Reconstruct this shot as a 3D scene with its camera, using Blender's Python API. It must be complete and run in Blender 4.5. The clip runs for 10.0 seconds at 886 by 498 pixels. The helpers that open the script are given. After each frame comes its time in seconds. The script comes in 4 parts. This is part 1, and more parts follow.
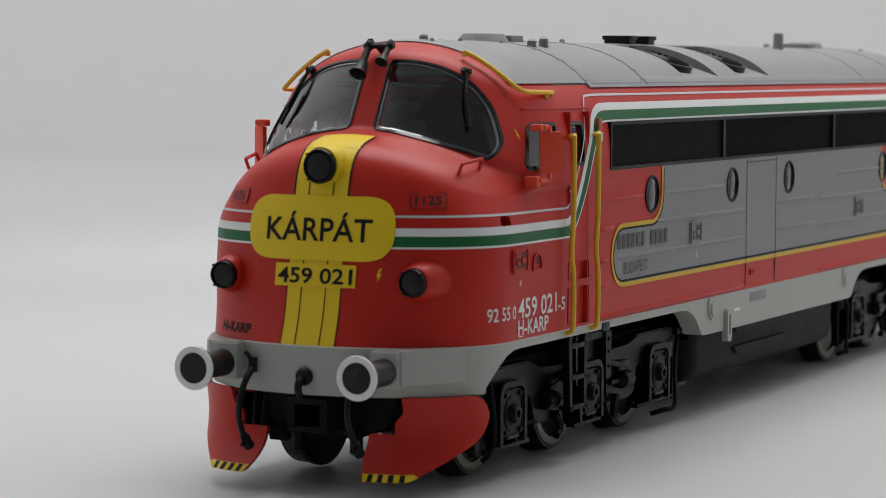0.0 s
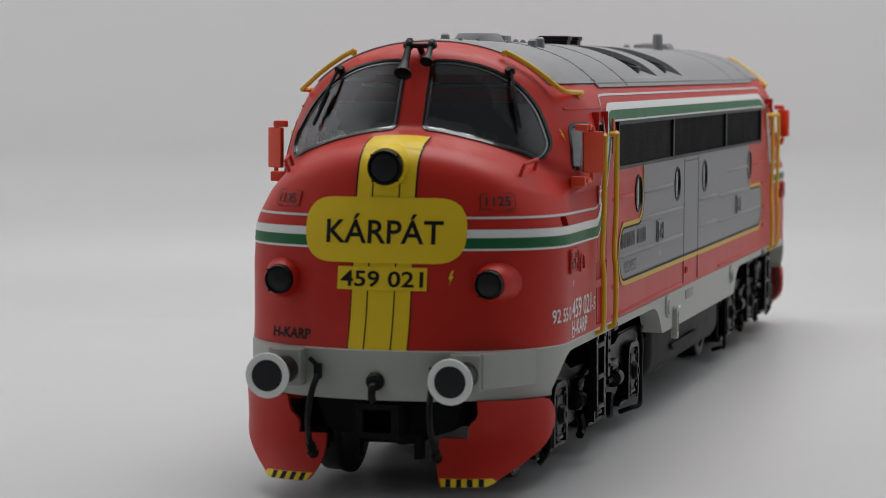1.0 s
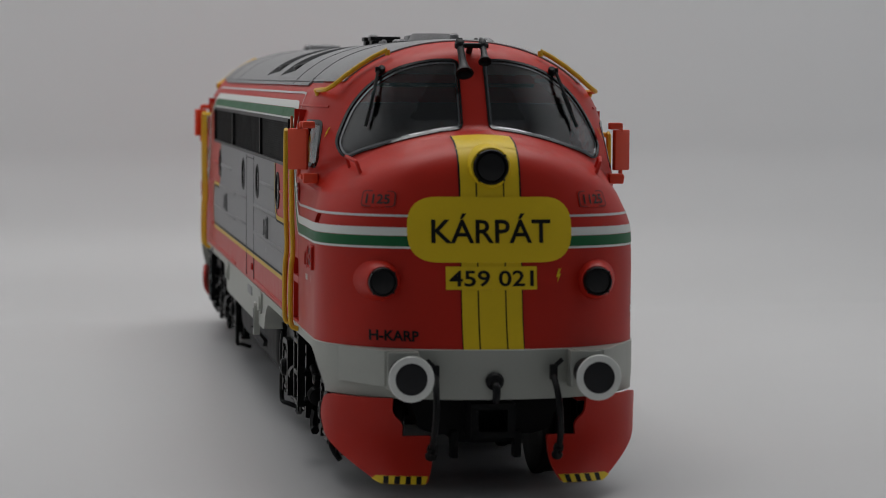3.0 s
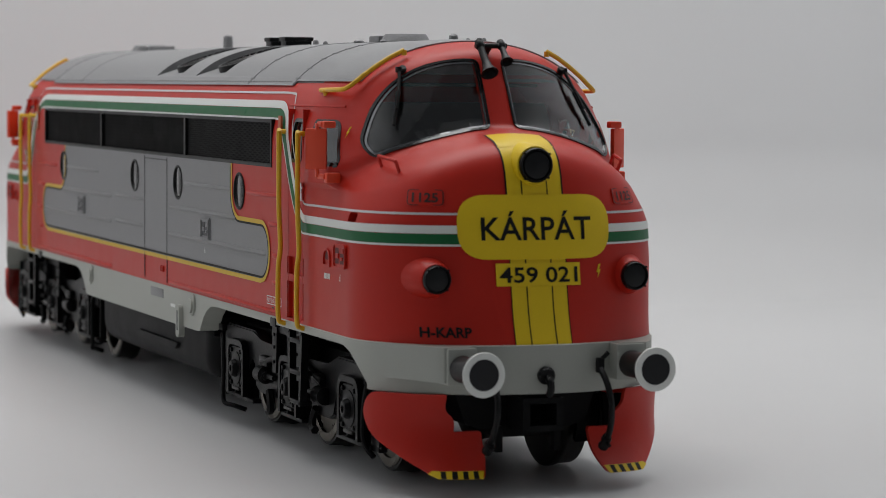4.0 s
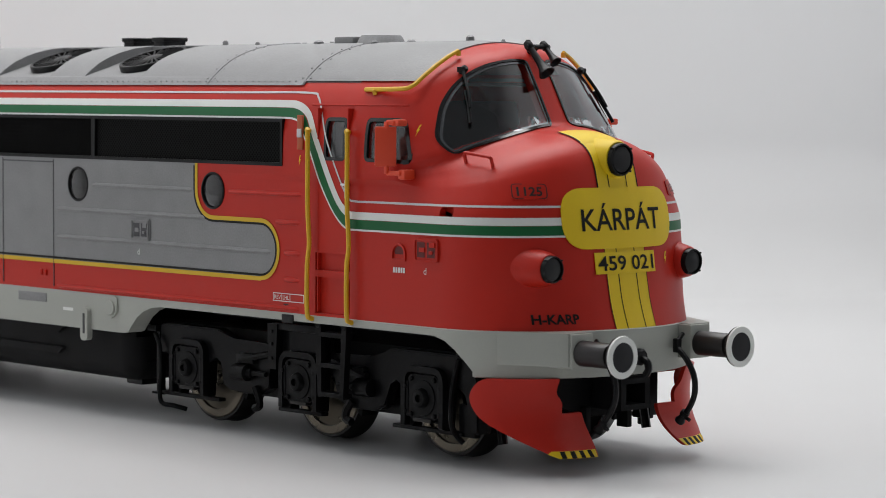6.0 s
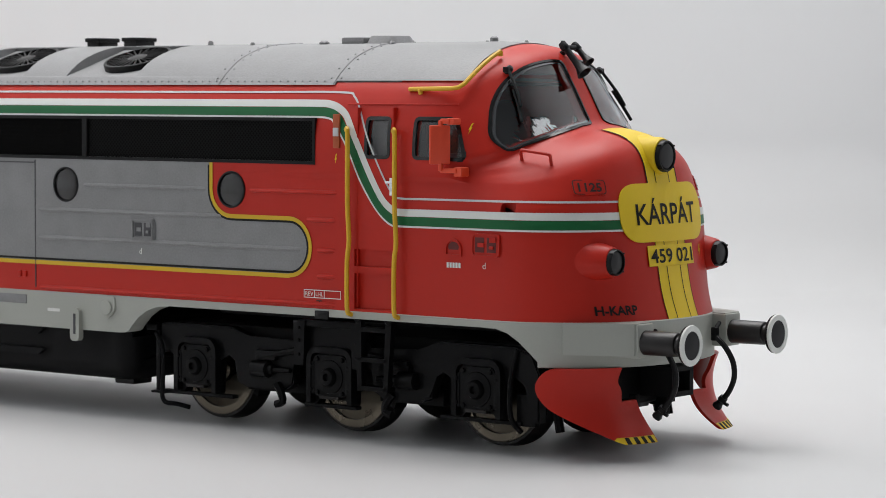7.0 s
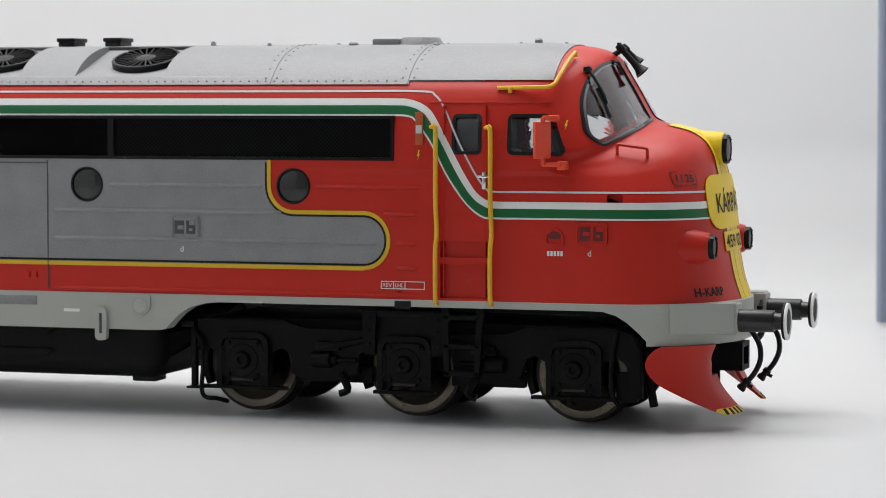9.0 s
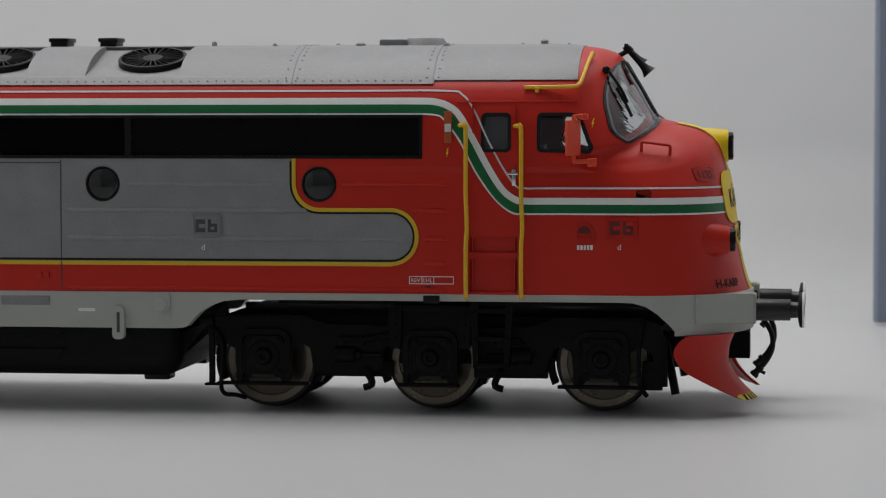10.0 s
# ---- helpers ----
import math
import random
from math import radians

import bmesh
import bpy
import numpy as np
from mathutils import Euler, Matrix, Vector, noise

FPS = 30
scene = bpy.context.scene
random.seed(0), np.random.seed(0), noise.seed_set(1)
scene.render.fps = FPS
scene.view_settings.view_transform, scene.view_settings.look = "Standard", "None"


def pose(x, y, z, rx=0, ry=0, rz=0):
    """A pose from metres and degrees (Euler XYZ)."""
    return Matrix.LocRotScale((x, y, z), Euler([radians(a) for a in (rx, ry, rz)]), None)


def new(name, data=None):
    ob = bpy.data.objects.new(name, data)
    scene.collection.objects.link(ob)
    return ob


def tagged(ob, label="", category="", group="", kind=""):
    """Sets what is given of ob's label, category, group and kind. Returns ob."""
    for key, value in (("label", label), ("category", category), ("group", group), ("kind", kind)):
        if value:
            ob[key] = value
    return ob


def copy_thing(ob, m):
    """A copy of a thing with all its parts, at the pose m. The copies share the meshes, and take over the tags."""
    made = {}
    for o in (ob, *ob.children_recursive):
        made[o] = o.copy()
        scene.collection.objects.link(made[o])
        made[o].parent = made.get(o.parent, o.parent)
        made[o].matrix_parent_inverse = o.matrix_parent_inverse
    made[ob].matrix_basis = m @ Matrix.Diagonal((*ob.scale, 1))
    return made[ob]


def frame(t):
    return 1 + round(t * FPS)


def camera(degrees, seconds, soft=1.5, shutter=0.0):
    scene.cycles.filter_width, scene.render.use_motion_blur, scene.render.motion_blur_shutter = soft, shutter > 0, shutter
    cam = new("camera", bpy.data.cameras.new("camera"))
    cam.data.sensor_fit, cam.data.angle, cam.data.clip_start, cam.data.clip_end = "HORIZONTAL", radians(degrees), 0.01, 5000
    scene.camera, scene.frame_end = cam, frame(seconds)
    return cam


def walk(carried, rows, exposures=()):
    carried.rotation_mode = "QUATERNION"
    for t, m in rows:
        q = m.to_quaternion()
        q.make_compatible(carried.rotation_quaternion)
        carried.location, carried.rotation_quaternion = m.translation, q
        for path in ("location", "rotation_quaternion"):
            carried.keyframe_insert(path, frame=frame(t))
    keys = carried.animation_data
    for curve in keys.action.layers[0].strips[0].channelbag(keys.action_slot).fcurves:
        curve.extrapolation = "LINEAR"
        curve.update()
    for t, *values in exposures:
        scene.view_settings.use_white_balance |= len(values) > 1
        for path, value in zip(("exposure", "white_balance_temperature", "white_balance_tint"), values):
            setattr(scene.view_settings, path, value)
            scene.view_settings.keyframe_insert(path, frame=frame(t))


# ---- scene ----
from mathutils.bvhtree import BVHTree

# a 1:87 model locomotive turns on a stand inside a white photo box; lengths below are in millimetres
S = 0.001
OX, OY = 97.09, 4.43          # from the buffer plane and centre line to the axis of the turning stand

# camera: on a tripod in front of the box, panning after the nose
cam = camera(18.88, 10.0, 0.75)
cam.data.dof.use_dof = True
cam.data.dof.focus_distance = 0.313
cam.data.dof.aperture_fstop = 82
PAN = [(0, 5.752), (0.5, 6.616), (1, 7.306), (1.5, 8.151), (2, 9.235), (2.5, 10.280), (3, 11.254), (3.75, 12.736), (4.5, 14.160), (5, 15.033), (5.5, 15.585), (6.25, 16.281), (7, 16.712), (7.5, 16.795), (8, 16.893), (8.5, 16.975), (9, 17.086), (9.5, 17.142), (10, 17.150)]
TURN = [(0, -121.515), (0.5, -116.624), (1, -111.743), (1.5, -106.884), (2, -102.050), (2.5, -97.221), (3, -92.386), (3.75, -85.127), (4.5, -77.864), (5, -73.022), (5.5, -68.197), (6.25, -60.996), (7, -53.809), (7.5, -49.008), (8, -44.209), (8.5, -39.424), (9, -34.656), (9.5, -29.900), (10, -25.151)]
EXPOSE = [(0, 0.02), (1, -0.13), (1.5, -0.29), (2.5, -0.6), (3, -0.58), (4.5, 0.04), (5.5, 0.2), (7.5, 0.43), (9, 0.49), (9.6, 0.45), (10, -0.3)]
walk(cam, [(t, pose(-56.86 * S, -354.15 * S, 43.1 * S, 90 - 3.775, 0, -a) @ pose(0, 0, 0, 0, 0, -0.20)) for t, a in PAN], EXPOSE)

# light: the box's lamp panel under its roof, and a dim room outside
world = bpy.data.worlds.new("room")
scene.world = world
world.use_nodes = True
world.node_tree.nodes["Background"].inputs[0].default_value = (0.88, 0.94, 1.0, 1)
world.node_tree.nodes["Background"].inputs[1].default_value = 0.15
lamp = new("box_light", bpy.data.lights.new("box_light", "AREA"))
lamp.data.shape, lamp.data.size, lamp.data.size_y = "RECTANGLE", 0.34, 0.24
lamp.data.energy, lamp.data.color = 1.36, (1.0, 0.99, 0.985)
lamp.matrix_world = pose(0.025, 0.06, 0.39, 8)


# ---------------------------------------------------------------- materials
def material(name, colour, rough=0.5, metal=0.0, vary=0.06, grain=0.0, scale=300.0, coat=0.0, spec=0.5):
    """A paint or plastic with fine grain and faint larger variation."""
    m = bpy.data.materials.new(name)
    m.use_nodes = True
    t = m.node_tree
    b = t.nodes["Principled BSDF"]
    b.inputs["Metallic"].default_value = metal
    b.inputs["Coat Weight"].default_value = coat
    b.inputs["Specular IOR Level"].default_value = spec
    co = t.nodes.new("ShaderNodeTexCoord")
    n1 = t.nodes.new("ShaderNodeTexNoise")
    n1.inputs["Scale"].default_value, n1.inputs["Detail"].default_value = scale, 4
    n2 = t.nodes.new("ShaderNodeTexNoise")
    n2.inputs["Scale"].default_value, n2.inputs["Detail"].default_value = scale * 14, 2
    t.links.new(co.outputs["Object"], n1.inputs["Vector"])
    t.links.new(co.outputs["Object"], n2.inputs["Vector"])
    add = t.nodes.new("ShaderNodeMath")
    add.operation = "ADD"
    t.links.new(n1.outputs["Fac"], add.inputs[0])
    t.links.new(n2.outputs["Fac"], add.inputs[1])
    mix = t.nodes.new("ShaderNodeMix")
    mix.data_type = "RGBA"
    mix.inputs["A"].default_value = (*[c * (1 - vary) for c in colour], 1)
    mix.inputs["B"].default_value = (*[min(1, c * (1 + vary)) for c in colour], 1)
    half = t.nodes.new("ShaderNodeMath")
    half.operation = "MULTIPLY"
    half.inputs[1].default_value = 0.5
    t.links.new(add.outputs[0], half.inputs[0])
    t.links.new(half.outputs[0], mix.inputs["Factor"])
    t.links.new(mix.outputs["Result"], b.inputs["Base Color"])
    rr = t.nodes.new("ShaderNodeMapRange")
    rr.inputs["To Min"].default_value, rr.inputs["To Max"].default_value = rough * 0.85, min(1, rough * 1.15)
    t.links.new(n1.outputs["Fac"], rr.inputs["Value"])
    t.links.new(rr.outputs["Result"], b.inputs["Roughness"])
    if grain:
        bump = t.nodes.new("ShaderNodeBump")
        bump.inputs["Strength"].default_value, bump.inputs["Distance"].default_value = grain, 0.00005
        t.links.new(n2.outputs["Fac"], bump.inputs["Height"])
        t.links.new(bump.outputs["Normal"], b.inputs["Normal"])
    return m


RED = material("red_paint", (0.475, 0.0185, 0.0085), 0.40, grain=0.10, spec=0.26)
ORANGE = material("orange_red_plastic", (0.74, 0.065, 0.02), 0.45)
SILVER = material("silver_grey_paint", (0.218, 0.218, 0.22), 0.46, 0.12, 0.32, 0.6)
ROOF = material("roof_grey_paint", (0.235, 0.235, 0.238), 0.52, 0.12, 0.32, 0.6)
BEAM = material("light_grey_paint", (0.375, 0.385, 0.345), 0.5, grain=0.15)
YELLOW = material("yellow_paint", (0.76, 0.53, 0.013), 0.45, spec=0.3)
GOLD = material("gold_yellow_paint", (0.62, 0.40, 0.02), 0.45, spec=0.3)
MARKER = material("brown_orange_plastic", (0.40, 0.075, 0.015), 0.4)
RAIL = material("yellow_rail_plastic", (0.72, 0.43, 0.015), 0.4)
WHITE = material("white_paint", (0.72, 0.73, 0.70), 0.45)
GREEN = material("green_paint", (0.006, 0.115, 0.034), 0.45, spec=0.3)
LINE = material("silver_line_paint", (0.55, 0.55, 0.55), 0.4)
INK = material("black_print", (0.008, 0.008, 0.008), 0.55, spec=0.2)
INKSHADE = material("print_and_shade_grey", (0.05, 0.05, 0.055), 0.5)
BLACK = material("black_plastic", (0.005, 0.005, 0.0055), 0.40, vary=0.15, grain=0.2, spec=0.22)
FRAME = material("bogie_black_plastic", (0.0035, 0.0035, 0.0039), 0.34, vary=0.2, grain=0.3, spec=0.1)
RUBBER = material("window_rubber", (0.006, 0.006, 0.006), 0.18)
# darker copy of the red, painting the shade inside recesses
REDSHADE = material("red_recess_shade", (0.11, 0.008, 0.006), 0.6)
DARK = material("dark_inside", (0.008, 0.008, 0.008), 0.7, spec=0.15)
STEEL = material("wheel_steel", (0.13, 0.113, 0.088), 0.28, 1.0, 0.1)
TYRE = material("blackened_steel", (0.016, 0.014, 0.013), 0.4, 0.5, 0.1)
BEAD = material("polished_bead", (0.2, 0.2, 0.205), 0.16, 0.95, 0.1)
BUFFER = material("brown_black_steel", (0.014, 0.012, 0.012), 0.38, 0.1)
SEAT = material("cab_grey", (0.10, 0.10, 0.105), 0.6)
CABIN = material("cab_lining", (0.035, 0.035, 0.036), 0.6)
PANELGREY = material("window_panel_grey", (0.24, 0.24, 0.245), 0.6)
TANK = material("matt_black_tank", (0.006, 0.006, 0.0065), 0.55, vary=0.2, grain=0.3, spec=0.12)
LAMPBLACK = material("dark_lamp_glass", (0.007, 0.007, 0.008), 0.3, spec=0.3)
GROUND = material("light_levelled_card", (0.53, 0.53, 0.53), 0.42, vary=0.012, scale=14, spec=0.35)
WALLM = material("white_box_wall", (0.74, 0.755, 0.775), 0.6, vary=0.01, scale=12)


def level_light(m, low, high, z0, z1):
    """Grades the card's colour with height to level the light on floor and wall."""
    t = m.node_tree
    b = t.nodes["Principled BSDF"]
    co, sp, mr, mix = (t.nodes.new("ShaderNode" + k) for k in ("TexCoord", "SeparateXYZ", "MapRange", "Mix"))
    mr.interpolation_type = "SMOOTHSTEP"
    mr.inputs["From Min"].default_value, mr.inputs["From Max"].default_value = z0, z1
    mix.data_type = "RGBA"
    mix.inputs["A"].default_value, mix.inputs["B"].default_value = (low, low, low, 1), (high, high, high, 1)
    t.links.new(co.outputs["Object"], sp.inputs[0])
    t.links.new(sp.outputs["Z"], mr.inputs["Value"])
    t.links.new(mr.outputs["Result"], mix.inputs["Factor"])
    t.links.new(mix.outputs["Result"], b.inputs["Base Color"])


# darker colour below offsets the lamp's stronger light on the floor
level_light(GROUND, 0.53, 0.78, 0.008, 0.033)
EDGE = material("blue_grey_edge", (0.25, 0.29, 0.38), 0.6)


def glass(name, tint, rough=0.03):
    m = bpy.data.materials.new(name)
    m.use_nodes = True
    b = m.node_tree.nodes["Principled BSDF"]
    b.inputs["Base Color"].default_value = (*tint, 1)
    b.inputs["Transmission Weight"].default_value = 1
    b.inputs["Roughness"].default_value, b.inputs["IOR"].default_value = rough, 1.49
    return m


GLASS = glass("clear_plastic_glass", (0.86, 0.87, 0.88))
SMOKE = glass("smoked_glass", (0.45, 0.45, 0.46))


# ---------------------------------------------------------------- mesh helpers (millimetres in the locomotive's own space)
def thing(name, label, category, kind="", group=""):
    return tagged(new(name), label, category, group, kind)


def part(name, bm, mat, parent, label="", smooth=True, offset=True, angle=35):
    me = bpy.data.meshes.new(name)
    bmesh.ops.recalc_face_normals(bm, faces=bm.faces)
    if smooth:
        for f in bm.faces:
            f.smooth = True
        for e in bm.edges:
            if len(e.link_faces) != 2 or e.calc_face_angle(0) > radians(angle):
                e.smooth = False
    dx, dy = (OX, OY) if offset else (0, 0)
    for v in bm.verts:
        v.co = Vector(((v.co.x + dx) * S, (v.co.y + dy) * S, v.co.z * S))
    bm.to_mesh(me)
    bm.free()
    for m in (mat if isinstance(mat, (list, tuple)) else [mat]):
        me.materials.append(m)
    ob = new(name, me)
    ob.parent = parent
    return tagged(ob, label)


def box(bm, x0, x1, y0, y1, z0, z1, bevel=0.0):
    r = bmesh.ops.create_cube(bm, size=1)
    vs = r["verts"]
    for v in vs:
        v.co = Vector(((x0 + x1) / 2 + v.co.x * abs(x1 - x0), (y0 + y1) / 2 + v.co.y * abs(y1 - y0), (z0 + z1) / 2 + v.co.z * abs(z1 - z0)))
    if bevel:
        es = list({e for v in vs for e in v.link_edges})
        bmesh.ops.bevel(bm, geom=es, offset=bevel, segments=2, affect="EDGES", profile=0.6)
    return vs


def frame_at(d):
    d = Vector(d).normalized()
    a = Vector((0, 0, 1)) if abs(d.z) < 0.9 else Vector((1, 0, 0))
    u = d.cross(a).normalized()
    return u, d.cross(u).normalized()


def lathe(bm, p, d, prof, seg=24):
    """A turned form: prof holds (distance along d, radius) from p; closed at both ends."""
    p, d = Vector(p), Vector(d).normalized()
    u, w = frame_at(d)
    rings = []
    for s, r in prof:
        rings.append([bm.verts.new(p + d * s + (u * math.cos(2 * math.pi * k / seg) + w * math.sin(2 * math.pi * k / seg)) * max(r, 0.005)) for k in range(seg)])
    for a, b in zip(rings, rings[1:]):
        for k in range(seg):
            bm.faces.new((a[k], a[(k + 1) % seg], b[(k + 1) % seg], b[k]))
    bm.faces.new(rings[0][::-1])
    bm.faces.new(rings[-1])


def rod(bm, p, q, r, seg=10):
    p, q = Vector(p), Vector(q)
    lathe(bm, p, q - p, [(0, r), ((q - p).length, r)], seg)


def tube(bm, pts, r, seg=8):
    pts = [Vector(p) for p in pts]
    rings, u = [], None
    for i, p in enumerate(pts):
        d = (pts[min(i + 1, len(pts) - 1)] - pts[max(i - 1, 0)]).normalized()
        if u is None:
            u = frame_at(d)[0]
        u = (u - d * u.dot(d)).normalized()
        w = d.cross(u)
        rings.append([bm.verts.new(p + (u * math.cos(2 * math.pi * k / seg) + w * math.sin(2 * math.pi * k / seg)) * r) for k in range(seg)])
    for a, b in zip(rings, rings[1:]):
        for k in range(seg):
            bm.faces.new((a[k], a[(k + 1) % seg], b[(k + 1) % seg], b[k]))
    bm.faces.new(rings[0][::-1])
    bm.faces.new(rings[-1])


def soften(pts, n=6):
    """A smooth curve through points."""
    pts = [Vector(p) for p in pts]
    out = []
    for i in range(len(pts) - 1):
        a, b, c, d = pts[max(i - 1, 0)], pts[i], pts[i + 1], pts[min(i + 2, len(pts) - 1)]
        for k in range(n):
            t = k / n
            out.append(0.5 * ((2 * b) + (c - a) * t + (2 * a - 5 * b + 4 * c - d) * t * t + (3 * b - a - 3 * c + d) * t ** 3))
    return out + [pts[-1]]


def prism(bm, poly, axis, d0, d1):
    """A polygon drawn in the plane across axis, extruded along it. y: (x, z); x: (y, z); z: (x, y)."""
    def at(a, b, d):
        return {"y": (a, d, b), "x": (d, a, b), "z": (a, b, d)}[axis]
    lo = [bm.verts.new(at(a, b, d0)) for a, b in poly]
    hi = [bm.verts.new(at(a, b, d1)) for a, b in poly]
    bm.faces.new(lo)
    bm.faces.new(hi[::-1])
    n = len(poly)
    for k in range(n):
        bm.faces.new((lo[k], lo[(k + 1) % n], hi[(k + 1) % n], hi[k]))


def rounded(poly, r, n=5):
    """The polygon with its corners rounded."""
    out = []
    m = len(poly)
    rs = r if isinstance(r, (list, tuple)) else [r] * m
    for i in range(m):
        a, b, c = Vector(poly[i - 1]), Vector(poly[i]), Vector(poly[(i + 1) % m])
        k = min(rs[i], (a - b).length * 0.49, (c - b).length * 0.49)
        if k < 1e-6:
            out.append(tuple(b))
            continue
        p, q = b + (a - b).normalized() * k, b + (c - b).normalized() * k
        for j in range(n + 1):
            t = j / n
            out.append(tuple((1 - t) ** 2 * p + 2 * t * (1 - t) * b + t * t * q))
    return out


def rect(a0, a1, b0, b1):
    return [(a0, b0), (a1, b0), (a1, b1), (a0, b1)]


def grown(poly, d):
    """The polygon pushed outwards by d."""
    n = len(poly)
    area = sum(poly[i - 1][0] * poly[i][1] - poly[i][0] * poly[i - 1][1] for i in range(n))
    sg = 1 if area > 0 else -1
    out = []
    for i in range(n):
        a, b, c = Vector(poly[i - 1]), Vector(poly[i]), Vector(poly[(i + 1) % n])
        e, f = (b - a).normalized(), (c - b).normalized()
        m = Vector((e.y + f.y, -e.x - f.x))
        m = m.normalized() if m.length > 1e-6 else Vector((e.y, -e.x))
        k = max(0.5, m.dot(Vector((e.y, -e.x))))
        out.append(tuple(b + m * (d * sg / k)))
    return out


def cut(ob, cutters, keep=False):
    """ob less the cutters' bodies."""
    for c in cutters:
        md = ob.modifiers.new("cut", "BOOLEAN")
        md.object, md.operation, md.solver = c, "DIFFERENCE", "EXACT"
    bpy.context.view_layer.update()
    me = bpy.data.meshes.new_from_object(ob.evaluated_get(bpy.context.evaluated_depsgraph_get()))
    ob.modifiers.clear()
    ob.data = me
    if not keep:
        for c in cutters:
            bpy.data.objects.remove(c)


def crisp(ob, angle=32):
    """Smooth shading but for sharp edges."""
    bm = bmesh.new()
    bm.from_mesh(ob.data)
    for f in bm.faces:
        f.smooth = True
    for e in bm.edges:
        e.smooth = len(e.link_faces) == 2 and e.calc_face_angle(0) < radians(angle)
    bm.to_mesh(ob.data)
    bm.free()


# ---------------------------------------------------------------- the photo box and its surroundings
def setting():
    def sheet(name, prof, x0, x1, mat, label):
        """A sheet drawn as a profile in y and z and swept along x, with a few millimetres' thickness."""
        bm = bmesh.new()
        d = [(Vector(prof[min(i + 1, len(prof) - 1)]) - Vector(prof[max(i - 1, 0)])).normalized() for i in range(len(prof))]
        low = [(p[0] + t.y * 2, p[1] - t.x * 2) for p, t in zip(prof, d)]
        prism(bm, list(prof) + low[::-1], "x", x0, x1)
        return tagged(part(name, bm, mat, None, label, offset=False, angle=50), label, "backdrop", "", "structure")

    bend = [(120 + 30 * math.sin(a), 30 - 30 * math.cos(a)) for a in [i * math.pi / 56 for i in range(29)]]
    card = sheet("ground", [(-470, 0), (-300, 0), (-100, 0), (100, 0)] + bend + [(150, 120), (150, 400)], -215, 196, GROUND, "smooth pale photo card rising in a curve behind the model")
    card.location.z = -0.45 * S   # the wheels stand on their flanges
    for name, x0, x1, lab in (("wall_left", -221, -216, "white side wall of the photo box"), ("wall_right", 205, 210, "white side wall of the photo box")):
        bm = bmesh.new()
        box(bm, x0, x1, -240, 160, -4, 402, 1)
        tagged(part(name, bm, WALLM, None, lab, offset=False), lab, "wall", "", "structure")
    bm = bmesh.new()
    box(bm, 148.6, 158, 59, 61, 0, 330, 0.5)
    tagged(part("trim", bm, EDGE, None, "blue-grey edge strip of the photo box", offset=False), "", "trim", "", "structure")
    bm = bmesh.new()
    box(bm, -221, 210, -240, 166, 402, 407, 1)
    tagged(part("ceiling", bm, WALLM, None, "white roof of the photo box", offset=False), "", "ceiling", "", "structure")
    bm = bmesh.new()
    box(bm, -221, 210, 160.5, 166, -4, 401.5, 1)
    tagged(part("wall_back", bm, WALLM, None, "white rear wall of the photo box", offset=False), "", "wall", "", "structure")
    bm = bmesh.new()
    box(bm, -600, 600, -560, 420, -40, -6, 2)
    tagged(part("floor", bm, SEAT, None, "grey table top under the photo box", offset=False), "", "floor", "", "structure")


setting()

# ---------------------------------------------------------------- the locomotive's body
loco = thing("model_locomotive", "red and silver model diesel locomotive with yellow nose stripe", "model train")
END = -219.0                  # the far buffer plane; the far half is the near half turned round

# rows of the nose, from the sill up: nose line x and z on the centre line, side z and half width, roundness of the plan
ROWS = [(-6.4, 14.9, 14.9, 17.0, 2.15), (-7.5, 18.2, 18.2, 17.0, 2.2), (-8.4, 23.2, 23.2, 17.0, 2.35), (-9.1, 28.0, 27.4, 17.0, 2.5),
        (-9.7, 31.0, 29.0, 17.0, 2.6), (-10.3, 33.2, 30.2, 17.0, 2.6), (-11.3, 34.8, 30.8, 17.0, 2.6), (-13.0, 35.9, 31.2, 17.0, 2.6),
        (-15.2, 36.5, 31.6, 17.0, 2.7), (-17.2, 36.9, 32.0, 17.0, 2.9), (-18.5, 37.4, 32.4, 17.0, 3.1), (-19.2, 38.3, 33.2, 17.0, 3.2),
        (-20.6, 40.8, 36.3, 16.88, 2.65), (-22.2, 43.5, 39.0, 16.2, 2.4), (-23.1, 44.9, 40.4, 15.55, 2.32), (-24.3, 45.8, 41.6, 14.7, 2.2),
        (-26.4, 46.4, 43.1, 13.1, 2.15), (-29.0, 46.65, 44.6, 10.9, 2.1), (-31.5, 46.78, 45.75, 8.0, 2.05), (-33.5, 46.8, 46.5, 4.6, 2.0), (-35.0, 46.8, 46.8, 0.02, 2.0)]
BACK = -36.0


def row_at(s):
    i = min(int(s), len(ROWS) - 2)
    t = s - i
    q = [ROWS[max(i - 1, 0)], ROWS[i], ROWS[i + 1], ROWS[min(i + 2, len(ROWS) - 1)]]
    out = []
    for k in range(5):
        a, b, c, d = (r[k] for r in q)
        m0, m1 = (c - a) / 2, (d - b) / 2
        if (c - b) * m0 < 0: m0 = 0
        if (c - b) * m1 < 0: m1 = 0
        out.append((2 * t ** 3 - 3 * t * t + 1) * b + (t ** 3 - 2 * t * t + t) * m0 + (3 * t * t - 2 * t ** 3) * c + (t ** 3 - t * t) * m1)
    return out


def front_centre(z):
    """Where the rounded front begins: further forward below, at the cab's back above the hood."""
    return float(np.interp(z, (23.0, 28.0, 31.0, 33.5, 36.5, 38.3), (-20.6, -22.0, -23.5, -25.0, -29.0, BACK)))


